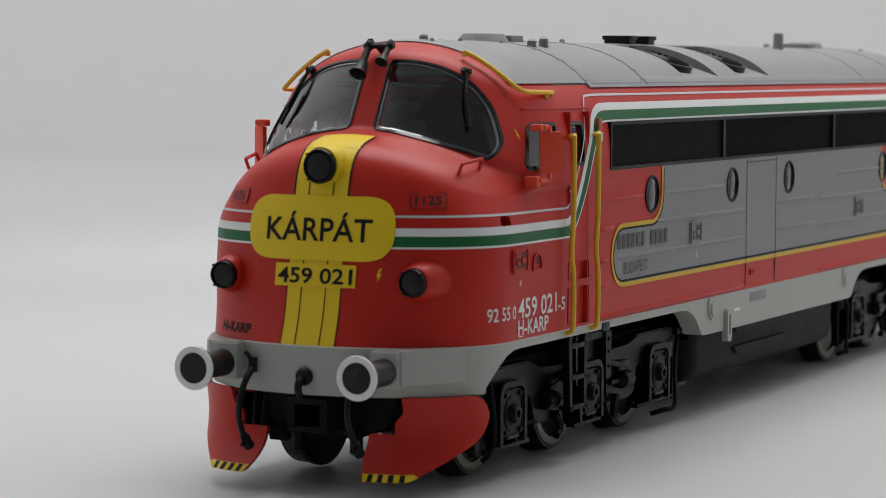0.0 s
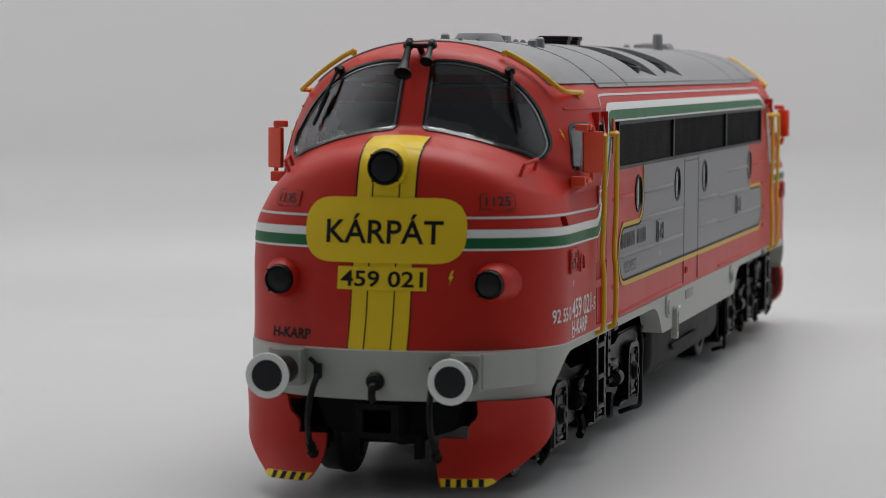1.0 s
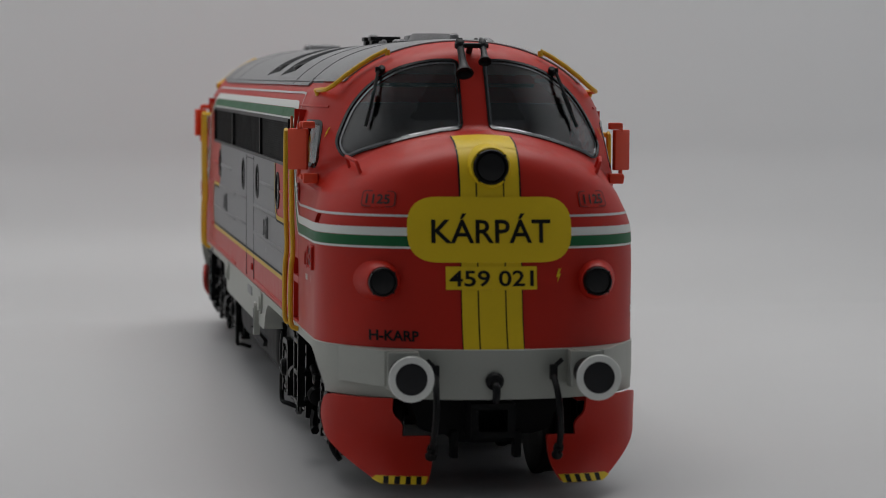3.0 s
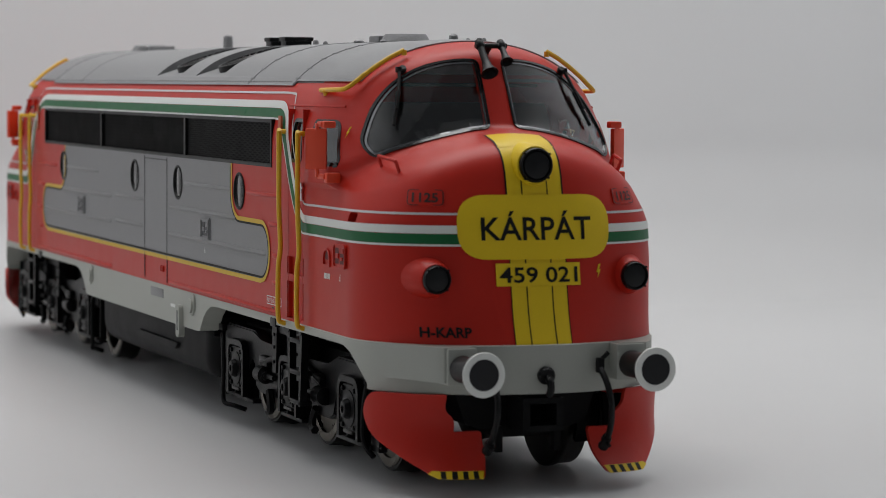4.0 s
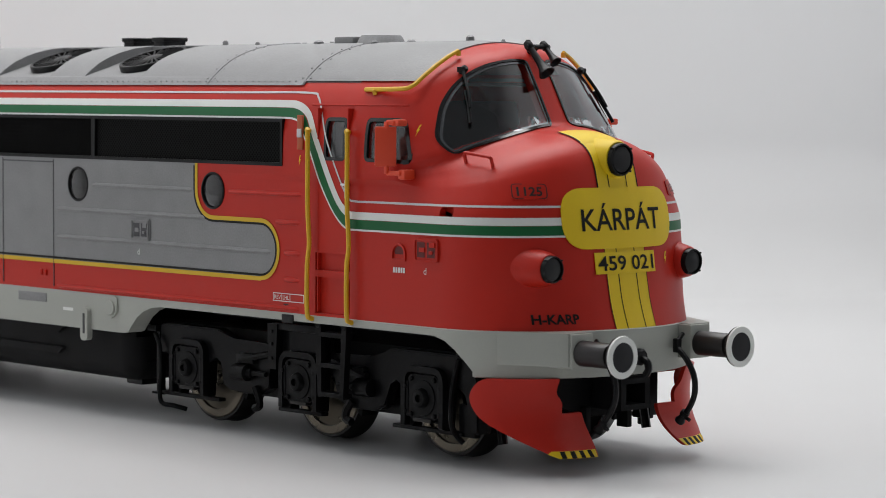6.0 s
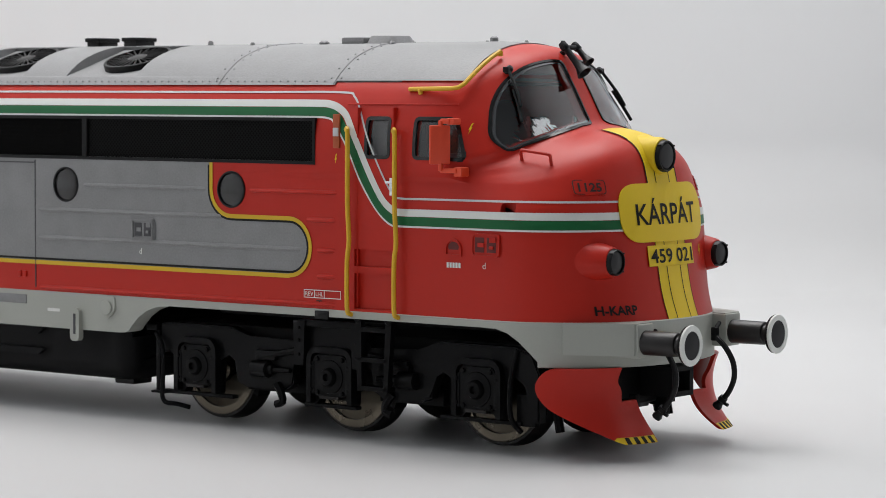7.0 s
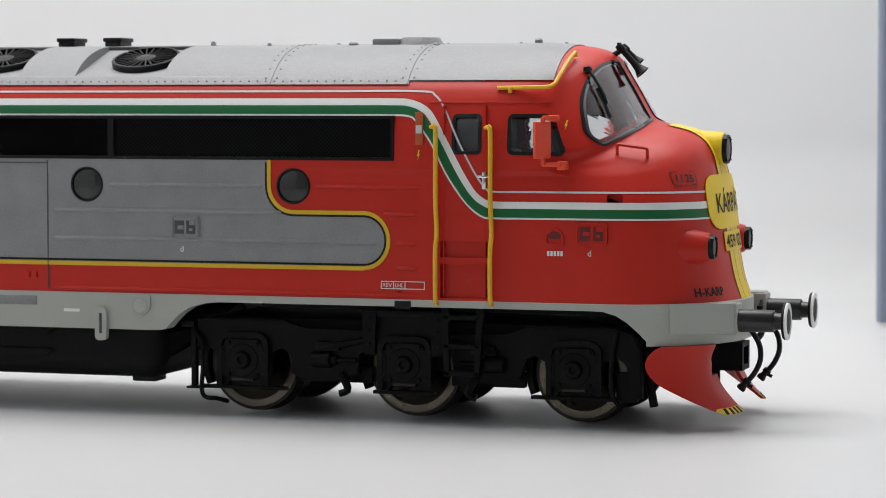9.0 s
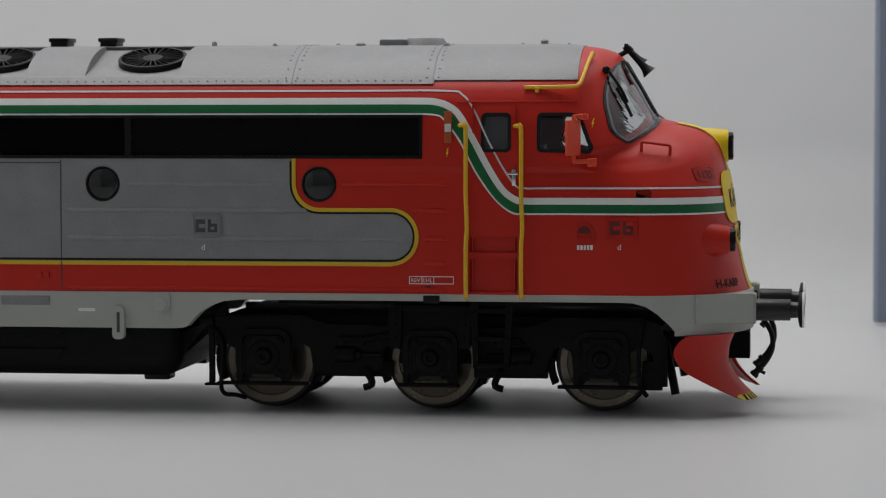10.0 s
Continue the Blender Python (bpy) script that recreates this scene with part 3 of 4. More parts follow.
def fittings():
    made = []
    for g in (-1, 1):
        # vertical yellow handrails beside the door
        for x, top in ((-34.75, 36.3), (-41.75, 36.4)):
            bm = bmesh.new()
            tube(bm, soften([(x - 0.9, g * 16.8, top), (x - 0.35, g * 17.7, top), (x, g * 17.9, top - 0.6), (x, g * 17.9, 28), (x + 0.12, g * 17.75, 23.5),
                             (x, g * 17.95, 21.0), (x, g * 17.95, 15.6), (x, g * 17.5, 14.8), (x, g * 17.0, 14.7)], 4), 0.29)
            made.append(part("handrail", bm, RAIL, loco, "thin yellow handrail"))
        # yellow rails over the cab
        bm = bmesh.new()
        arc = [Vector((a, g * b, c)) for a, b, c in ((-27.6, 14.1, 41.75), (-27.3, 12.8, 42.85), (-27.05, 11.3, 43.95), (-26.8, 9.8, 44.9), (-26.6, 8.4, 45.6))]
        tube(bm, [Vector((-34.6, g * 15.3, 41.15)), Vector((-31, g * 15.2, 41.2)), Vector((-28.6, g * 15.0, 41.25)), Vector((-28.0, g * 14.7, 41.35))] + arc, 0.26)
        rod(bm, (-33.0, g * 15.4, 41.2), (-33.0, g * 15.2, 40.6), 0.28)
        rod(bm, arc[-1], arc[-1] - Vector((0, 0, 0.6)), 0.3)
        made.append(part("roof_rail", bm, RAIL, loco, "bent yellow rail over the cab edge"))
        # mirrors
        bm = bmesh.new()
        prism(bm, [(-27.3, g * 17.05), (-28.75, g * 18.98), (-29.2, g * 18.62), (-27.75, g * 16.75)], "z", 32.6, 37.05)
        bmesh.ops.bevel(bm, geom=bm.edges[:], offset=0.16, segments=2, affect="EDGES", profile=0.6)
        mi = part("mirror", bm, ORANGE, loco, "bright orange-red rear-view mirror on two arms")
        bm = bmesh.new()
        box(bm, -28.3, -27.0, g * 17.2, g * 17.8, 37.2, 37.8, 0.15)
        box(bm, -27.6, -26.4, g * 16.2, g * 17.6, 37.1, 37.85, 0.2)
        box(bm, -28.4, -27.9, g * 17.6, g * 18.0, 36.8, 37.6, 0.1)
        part("arm", bm, ORANGE, mi)
        bm = bmesh.new()
        box(bm, -28.3, -26.0, g * 17.2, g * 17.8, 31.6, 32.15, 0.15)
        box(bm, -26.5, -25.35, g * 16.0, g * 17.6, 31.2, 32.3, 0.2)
        box(bm, -28.4, -27.9, g * 17.6, g * 18.0, 31.8, 32.8, 0.1)
        part("arm", bm, ORANGE, mi)
        made.append(mi)
        # grab handle on the nose shoulder
        a, b = onto(-20.0, g * 13.3, "top", -0.2), onto(-16.4, g * 12.6, "top", -0.2)
        o = Vector((0.1, g * 0.5, 1.35))
        bm = bmesh.new()
        tube(bm, [a, a + o * 0.85, a + o * 0.97 + (b - a) * 0.03, a + o + (b - a) * 0.1, a + o + (b - a) * 0.9, b + o * 0.97 - (b - a) * 0.03, b + o * 0.85, b], 0.2)
        made.append(part("grab_handle", bm, RED, loco))
        # lower headlamps
        y, z = g * 11.15, 21.85
        bm = bmesh.new()
        lathe(bm, (-8.9, y, z), (-1, 0, 0), [(0, 1.58), (0.2, 1.74), (1.9, 2.15), (3.9, 2.75), (6.4, 3.55), (8.4, 4.25)], 32)
        lampo = part("headlamp", bm, RED, loco, "red conical headlamp housing with dark lens")
        bm = bmesh.new()
        lathe(bm, (-8.95, y, z), (1, 0, 0), [(-0.4, 1.5), (0.6, 1.48), (0.7, 1.42), (0.7, 1.3), (0.35, 1.27), (0.3, 0.01)], 32)
        for a in (0.7, 2.4, 4.0, 5.5):
            ty, tz = y + 1.5 * math.cos(a), z + 1.5 * math.sin(a)
            box(bm, -8.7, -8.2, ty - 0.1, ty + 0.1, tz - 0.1, tz + 0.1, 0.03)
        part("rim", bm, BLACK, lampo)
        bm = bmesh.new()
        lathe(bm, (-8.65, y, z), (1, 0, 0), [(0, 1.26), (0.2, 1.2), (0.3, 0.7), (0.33, 0.02)], 28)
        part("lens", bm, LAMPBLACK, lampo)
        made.append(lampo)
        # wipers
        bm = bmesh.new()
        top, mid, low = onto(g * 9.4, 43.1, "front", 0.5), onto(g * 10.0, 40.6, "front", 0.7), onto(g * 11.2, 37.3, "front", 0.4)
        tube(bm, soften([top, mid, (mid + low) / 2 + Vector((0.15, 0, 0))], 4), 0.19, 6)
        tube(bm, [onto(g * 10.1, 40.9, "front", 0.35), onto(g * 10.6, 39.1, "front", 0.4), low], 0.21, 6)
        lathe(bm, onto(g * 9.4, 43.2, "front", -0.2), (0.7, 0, 0.7), [(0, 0.45), (0.8, 0.42), (0.95, 0.3)], 12)
        box(bm, top.x - 0.6, top.x + 0.25, top.y - 0.3, top.y + 0.3, top.z - 0.3, top.z + 0.35, 0.1)
        made.append(part("wiper", bm, BLACK, loco))
        # number plates on the nose
        wrap = "wrap_r" if g < 0 else "wrap_l"
        x0, x1, z0, z1 = -17.15, -14.5, 29.3, 31.0
        bm = bmesh.new()
        drawn(bm, rounded(rect(x0, x1, z0, z1), 0.25, 2), wrap, 0.02, 0.6, 0.1)
        pl = part("works_plate", bm, RED, loco, "small red works plate with black border")
        bm = bmesh.new()
        ring_drawn(bm, rounded(rect(x0 + 0.1, x1 - 0.1, z0 + 0.12, z1 - 0.12), 0.25, 2), 0.08, wrap, 0.14, 0.0)
        letters(bm, "1125", (x0 + x1) / 2, 30.12, 0.92, wrap, -g, 0.2, 1.85, 0.025)
        part("plate_print", bm, PLATEINK, pl)
        # louvre block and lettering on the cab side
        bm = bmesh.new()
        how = "side_r" if g < 0 else "side_l"
        drawn(bm, rounded(rect(-24.15, -20.25, 22.2, 24.85), 0.4), how, 0.0, 0.8, 0.16)
        ring_drawn(bm, rounded(rect(-23.95, -20.45, 22.4, 24.65), 0.4), 0.2, how, 0.1, 0.2)
        lv = part("step_socket", bm, RED, loco)
        # flat darker patches paint the shade in the slots
        for x0, x1, hook in ((-23.7, -22.4, 1), (-22.05, -20.75, -1)):
            bm = bmesh.new()
            drawn(bm, rect(x0, x1, 22.7, 24.4), how, 0.19, 1.0)
            part("slot_shade", bm, REDSHADE, lv)
            bm = bmesh.new()
            q = (x0 + 0.45, x1, 23.3, 23.8) if hook > 0 else (x0 + 0.4, x1 - 0.35, 23.1, 23.45)
            drawn(bm, rect(*q), how, 0.19, 1.0, 0.12)
            if hook < 0:
                drawn(bm, rect(x0 + 0.45, x1, 23.85, 24.4), how, 0.19, 1.0, 0.12)
            part("tongue", bm, RED, lv)
        bm = bmesh.new()
        arch = [(-27.8, 22.35), (-25.9, 22.35)] + [(-26.85 + 0.95 * math.cos(a), 22.95 + 0.95 * math.sin(a)) for a in [math.pi * k / 12 for k in range(13)]]
        ring_drawn(bm, arch, 0.22, how, 0.0, 0.2)
        made.append(part("recess_rim", bm, RED, loco))
        # flat patch of darker red stands for shade within the arch
        bm = bmesh.new()
        drawn(bm, grown([(-27.6, 22.75), (-26.1, 22.75)] + arch[3:-1], -0.12), how, 0.03, 1.0)
        made.append(part("recess_shade", bm, REDSHADE, loco))
        made += [lv]
        # bracket above the door and small marks
        bm = bmesh.new()
        box(bm, -44.6, -43.6, g * 16.9, g * 17.15, 34.2, 38.2, 0.08)
        made.append(part("marker_holder", bm, MARKER, loco))
        bm = bmesh.new()
        box(bm, -44.5, -43.7, g * 17.05, g * 17.3, 35.6, 36.6, 0.08)
        made.append(part("marker_plate", bm, LINE, loco))
        bm = bmesh.new()
        box(bm, -36.6, -35.2, g * 17.0, g * 17.35, 30.2, 30.5, 0.08)
        box(bm, -36.0, -35.5, g * 17.0, g * 17.3, 28.8, 30.9, 0.1)
        made.append(part("door_handle", bm, CHROME, loco, "chrome door handle"))
        # door edges and the eave moulding
        bm = bmesh.new()
        for q in (rect(-41.05, -40.9, 15.6, 39.0), rect(-35.75, -35.6, 15.6, 39.0)):
            prism(bm, q, "y", g * 16.0, g * 17.02)
        made.append(part("door_seam", bm, RED, loco))
        bm = bmesh.new()
        tube(bm, [onto(x, 39.4, how, 0.0) for x in (-43.0, -40, -36.5, -33, -30, -28)], 0.16, 6)
        made.append(part("eave_moulding", bm, RED, loco))
        bolt = [(0, 0.9), (0.32, 0.95), (0.05, 0.25), (0.3, 0.3), (-0.2, -0.9), (-0.05, -0.1), (-0.3, -0.15)]
        bm = bmesh.new()
        for x, z in ((-26.0, 36.6), (-44.2, 32.9)):
            drawn(bm, [(x + p * 0.6, z + q * 0.7) for p, q in bolt], how, 0.05, 5)
        part("warning_mark", bm, YELLOW, loco)
        if g > 0:
            bm = bmesh.new()
            drawn(bm, [(7.1 + p * 0.9, 22.4 + q * 0.8) for p, q in bolt], "front", 0.06, 5)
            part("warning_mark", bm, YELLOW, loco)
        s = -1 if g > 0 else 1

        def print_part(name, draw, mat=WHITE):
            bm = bmesh.new()
            draw(bm)
            part(name, bm, mat, loco)

        print_part("tap_mark", lambda b: letters(b, "d", -22.5, 21.2, 0.75, how, s, 0.06))
        print_part("tap_mark", lambda b: letters(b, "d", -75.7, 20.9, 0.75, how, s, 0.12))
        if g < 0:
            for k in range(5):
                print_part("name_bar", lambda b: drawn(b, rect(-27.8 + k * 0.42, -27.5 + k * 0.42, 20.8, 21.4), how, 0.06, 5))
            for q in (rect(-49.1, -43.4, 17.25, 17.35), rect(-49.1, -43.4, 16.35, 16.45), rect(-49.1, -49.0, 16.35, 17.35), rect(-43.5, -43.4, 16.35, 17.35), rect(-47.5, -47.4, 16.35, 17.35), rect(-46.0, -45.9, 16.35, 17.35)):
                print_part("table_line", lambda b: drawn(b, q, how, 0.06, 10))
            print_part("jacking_mark", lambda b: drawn(b, rect(-47.15, -46.25, 15.98, 16.12), how, 0.06, 10), PLATEINK)
            print_part("jacking_mark", lambda b: drawn(b, rect(-46.77, -46.63, 15.55, 15.98), how, 0.06, 10), PLATEINK)
            print_part("overhaul_print", lambda b: letters(b, "REV", -48.25, 16.85, 0.5, how, s, 0.06, 1.2))
            print_part("overhaul_print", lambda b: letters(b, "LHL", -46.7, 16.85, 0.5, how, s, 0.06, 1.1))
        else:
            print_part("class_number", lambda b: letters(b, "92 55 0", -18.65, 18.1, 1.4, how, s, 0.06, 5.5, 0.012))
            print_part("class_number", lambda b: letters(b, "459 021", -27.1, 18.4, 2.05, how, s, 0.06, 10.2, 0.012))
            print_part("class_number", lambda b: letters(b, "-5", -33.6, 18.1, 1.4, how, s, 0.06, 1.9, 0.012))
            print_part("owner_lettering", lambda b: letters(b, "H-KARP", -26.0, 16.35, 1.6, how, s, 0.06, 8.0, 0.015))
            print_part("underline", lambda b: drawn(b, rect(-23.2, -22.1, 15.34, 15.46), how, 0.06, 10))
        # ribs along the side, latch, door seams
        spans = [(28.95, -85.6, -64.6), (28.95, -57.6, -44.0)] + [(z, -93.6, -44.3) for z in (25.65, 22.05, 19.55)] + [(15.62, -93.6, -44.3), (26.0, -123, -107), (22.4, -123, -107)]
        for z, x0, x1 in spans:
            bm = bmesh.new()
            tube(bm, [(x0, g * 16.8, z), (x0 + 0.6, g * 16.93, z), (x1 - 0.6, g * 16.93, z), (x1, g * 16.7, z)], 0.3, 8)
            grey = z > 19.3 and x1 < -60 or x1 < -100
            if z in (25.65, 22.05, 19.55):
                bm.free()
                for xa, xb, mt in ((x0, -49.5 if z < 25 else -62.0, SILVER), (-47.0 if z < 25 else -48.6, x1, RED)):
                    if z == 19.55 and mt == SILVER:
                        continue
                    z = 18.95 if z == 19.55 else z
                    bm = bmesh.new()
                    tube(bm, [(xa, g * 16.8, z), (xa + 0.6, g * 16.95, z), (xb - 0.6, g * 16.95, z), (xb, g * 16.7, z)], 0.32, 8)
                    far(part("rib", bm, mt, loco))
            else:
                r = part("rib", bm, SILVER if grey else RED, loco)
                if x1 > -100:
                    far(r)
        bm = bmesh.new()
        prism(bm, rounded(rect(-77.25, -73.25, 22.2, 25.05), 0.5), "y", g * 16.9, g * 17.2)
        la = part("latch_box", bm, SILVER, loco)
        bm = bmesh.new()
        for q in (rect(-77.0, -73.5, 24.65, 24.85), rect(-77.0, -73.5, 22.4, 22.6), rect(-77.05, -76.85, 22.4, 24.85), rect(-73.65, -73.45, 22.4, 24.85)):
            prism(bm, q, "y", g * 17.1, g * 17.36)
        part("rim", bm, SILVER, la)
        # proud dark plates paint the shade of the latch's hollows
        for x0, x1, hook in ((-76.65, -75.4, 1), (-75.05, -73.85, -1)):
            bm = bmesh.new()
            prism(bm, rect(x0, x1, 22.8, 24.45), "y", g * 17.1, g * 17.23)
            part("slot_shade", bm, INKSHADE, la, smooth=False)
            bm = bmesh.new()
            q = (x0 + 0.45, x1, 23.35, 23.85) if hook > 0 else (x0 + 0.4, x1 - 0.35, 23.15, 23.5)
            prism(bm, rect(*q), "y", g * 17.1, g * 17.34)
            if hook < 0:
                prism(bm, rect(x0 + 0.45, x1, 23.9, 24.45), "y", g * 17.1, g * 17.34)
            part("tongue", bm, SILVER, la, smooth=False)
        far(la)
        bm = bmesh.new()
        for x in (-94.4, -106.2):
            prism(bm, rect(x - 0.07, x + 0.07, 15.5, 32.0), "y", g * 16.5, g * 17.10)
        prism(bm, rect(-106.2, -94.4, 31.6, 31.75), "y", g * 16.5, g * 17.1)
        part("hatch_seam", bm, INKSHADE, loco)
        for x in (-96.3, -97.3):
            bm = bmesh.new()
            box(bm, x - 0.3, x + 0.3, g * 16.9, g * 17.25, 16.8, 17.6, 0.1)
            part("hinge", bm, RED, loco)
        if g > 0:
            bm = bmesh.new()
            for k in range(11):
                if k != 6:
                    drawn(bm, rect(-50.55 - k * 1.5, -49.6 - k * 1.5, 23.0, 24.7), how, 0.13, 10)
            letters(bm, "BUDAPEST", -55.4, 20.7, 1.35, how, s, 0.13, 7.6)
            part("company_lettering", bm, INKSHADE, loco)
    # nose print
    bm = bmesh.new()
    letters(bm, "H-KARP", -9.88, 16.35, 1.0, "front", 1, 0.06, 4.8, 0.03)
    part("nose_print", bm, INK, loco)
    # upper headlamp in its yellow hood
    bm = bmesh.new()
    lathe(bm, (-9.5, 0, 33.55), (-1, 0, 0), [(0, 2.0), (0.3, 2.15), (3, 2.35), (7.5, 2.5)], 36)
    up = part("upper_headlamp", bm, YELLOW, loco, "round black headlamp in a yellow hood")
    bm = bmesh.new()
    lathe(bm, (-9.5, 0, 33.55), (1, 0, 0), [(-0.5, 1.82), (0.5, 1.82), (0.6, 1.75), (0.6, 1.6), (0.3, 1.55), (0.25, 0.01)], 36)
    for a in (0.7, 2.4, 4.0, 5.5):
        ty, tz = 1.85 * math.cos(a), 33.55 + 1.85 * math.sin(a)
        box(bm, -9.4, -8.85, ty - 0.11, ty + 0.11, tz - 0.11, tz + 0.11, 0.03)
    part("rim", bm, BLACK, up)
    bm = bmesh.new()
    lathe(bm, (-9.2, 0, 33.55), (1, 0, 0), [(0, 1.54), (0.2, 1.4), (0.28, 0.78), (0.3, 0.02)], 30)
    part("lens", bm, LAMPBLACK, up)
    made.append(up)
    # horns
    bm = bmesh.new()
    d = Vector((3.3, 0.1, -3.6))
    lathe(bm, (-22.7, -1.15, 46.3), d, [(-0.4, 0.42), (0, 0.52), (0.5, 0.52), (0.7, 0.38), (2.5, 0.42), (3.4, 0.55), (4.0, 0.8), (4.35, 0.98), (4.35, 0.82), (3.7, 0.45)], 20)
    ho = part("horn", bm, BLACK, loco, "pair of black trumpet horns")
    bm = bmesh.new()
    lathe(bm, (-22.7, 1.35, 46.3), Vector((2.6, -0.1, -2.5)), [(-0.4, 0.38), (0, 0.46), (0.5, 0.46), (0.7, 0.32), (1.8, 0.36), (2.4, 0.55), (2.8, 0.72), (2.8, 0.6), (2.4, 0.35)], 18)
    part("trumpet", bm, BLACK, ho)
    bm = bmesh.new()
    rod(bm, (-22.5, -1.7, 46.1), (-22.5, 1.9, 46.1), 0.3)
    rod(bm, (-22.5, 0, 46.1), (-23.9, 0, 45.3), 0.35)
    rod(bm, (-22.8, -1.1, 46.9), (-22.8, -1.1, 46.0), 0.28)
    part("bracket", bm, BLACK, ho)
    made.append(ho)
    far(*made)


CHROME = material("chrome", (0.7, 0.7, 0.7), 0.15, 1.0)
fittings()


def roof_details():
    # seams with rivets across and along the roof
    prof = [p for p in side_profile(-0.13) if p.z > 41.7]
    for x in (-46.4, -64.6):
        bm = bmesh.new()
        for g in (-1, 1):
            tube(bm, [(x, g * p.y, p.z) for p in prof], 0.09, 6)
        far(part("roof_seam", bm, ROOF, loco))
    bm = bmesh.new()
    def rivet(x, y, z):
        d = Vector((0, y, (z - 38) * 2)).normalized()
        lathe(bm, Vector((x, y, z)) - d * 0.1, d, [(0, 0.13), (0.16, 0.12), (0.2, 0.07)], 6)
    for g in (-1, 1):
        x = -48.0
        while x > END + 48:
            p = min(prof, key=lambda q: abs(q.z - 42.05))
            rivet(x, g * p.y, p.z)
            x -= 1.15
        for xs in (-45.7, -47.2, -63.9, -65.4, END + 45.7, END + 47.2):
            last = None
            for p in prof:
                if p.z > 42.3 and (last is None or (p - last).length > 1.5):
                    rivet(xs, g * p.y, p.z)
                    last = p
    tagged(part("rivets", bm, ROOF, loco, "rows of small roof rivets"), kind="stuff")
    # vents, caps and lifting eyes on top
    bm = bmesh.new()
    lathe(bm, (-49.4, 0, 46.6), (0, 0, 1), [(0, 3.1), (0.9, 2.6), (1.15, 2.4), (1.2, 0.02)], 24)
    far(part("roof_cap", bm, ROOF, loco))
    bm = bmesh.new()
    box(bm, -55.2, -51.6, -2.6, 2.6, 46.5, 47.6, 0.25)
    far(part("roof_box", bm, ROOF, loco))
    for x, y, r, h in ((-33.6, 0, 0.55, 0.75), (-36.8, 3, 0.3, 0.5), (-30.6, 2.5, 0.3, 0.45), (-46.0, -4, 0.45, 0.5), (-44.6, 4.5, 0.3, 0.4), (-57.6, -3, 0.7, 0.55), (-61.6, 2.5, 0.4, 0.5),
                       (-69.0, -3.5, 0.35, 0.5), (-77.5, -2, 0.4, 0.7), (-48.5, 6.6, 0.6, 1.0), (-51.5, 6.8, 0.6, 1.3), (-142, 5, 0.8, 2.6), (-160, -3, 0.5, 0.9)):
        bm = bmesh.new()
        z = onto(x, y, "top", 0).z
        lathe(bm, (x, y, z - 0.2), (0, 0, 1), [(0, r), (h, r * 0.9), (h + 0.2, r * 0.5)], 12)
        part("roof_stud", bm, ROOF, loco)
    for x in (-98.9, -92.1):
        bm = bmesh.new()
        box(bm, x - 1.15, x + 1.15, -1.8, 1.8, 46.0, 47.8, 0.15)
        ex = part("exhaust_box", bm, BLACK, loco, "black rectangular exhaust stack")
        bm = bmesh.new()
        box(bm, x - 1.35, x + 1.35, -2.0, 2.0, 47.45, 48.0, 0.12)
        part("lip", bm, BLACK, ex)
    # fans in their recesses
    for g in (-1, 1):
        for x0, x1 in FANS:
            c = Vector(((x0 + x1) / 2 + 1.5, g * 8.4, 44.9))
            up = Vector((0, g * 0.31, 0.95)).normalized()
            u = Vector((1, 0, 0))
            w = up.cross(u)
            bm = bmesh.new()
            lathe(bm, c - up * 0.6, up, [(0, 4.5), (0.95, 4.5), (1.05, 4.4), (1.05, 4.1), (0.3, 4.05), (0.3, 0.02)], 48)
            fan = part("roof_fan", bm, BLACK, loco, "round black roof fan grille")
            for k in range(26):
                a = 2 * math.pi * k / 26
                d = u * math.cos(a) + w * math.sin(a)
                bm = bmesh.new()
                rod(bm, c + d * 1.3 + up * 0.32, c + d * 4.2 + up * 0.32, 0.13, 5)
                part("blade", bm, FRAME, fan)
            bm = bmesh.new()
            lathe(bm, c - up * 0.2, up, [(0, 1.5), (0.55, 1.4), (0.68, 1.0), (0.7, 0.02)], 20)
            part("hub", bm, BLACK, fan)


roof_details()


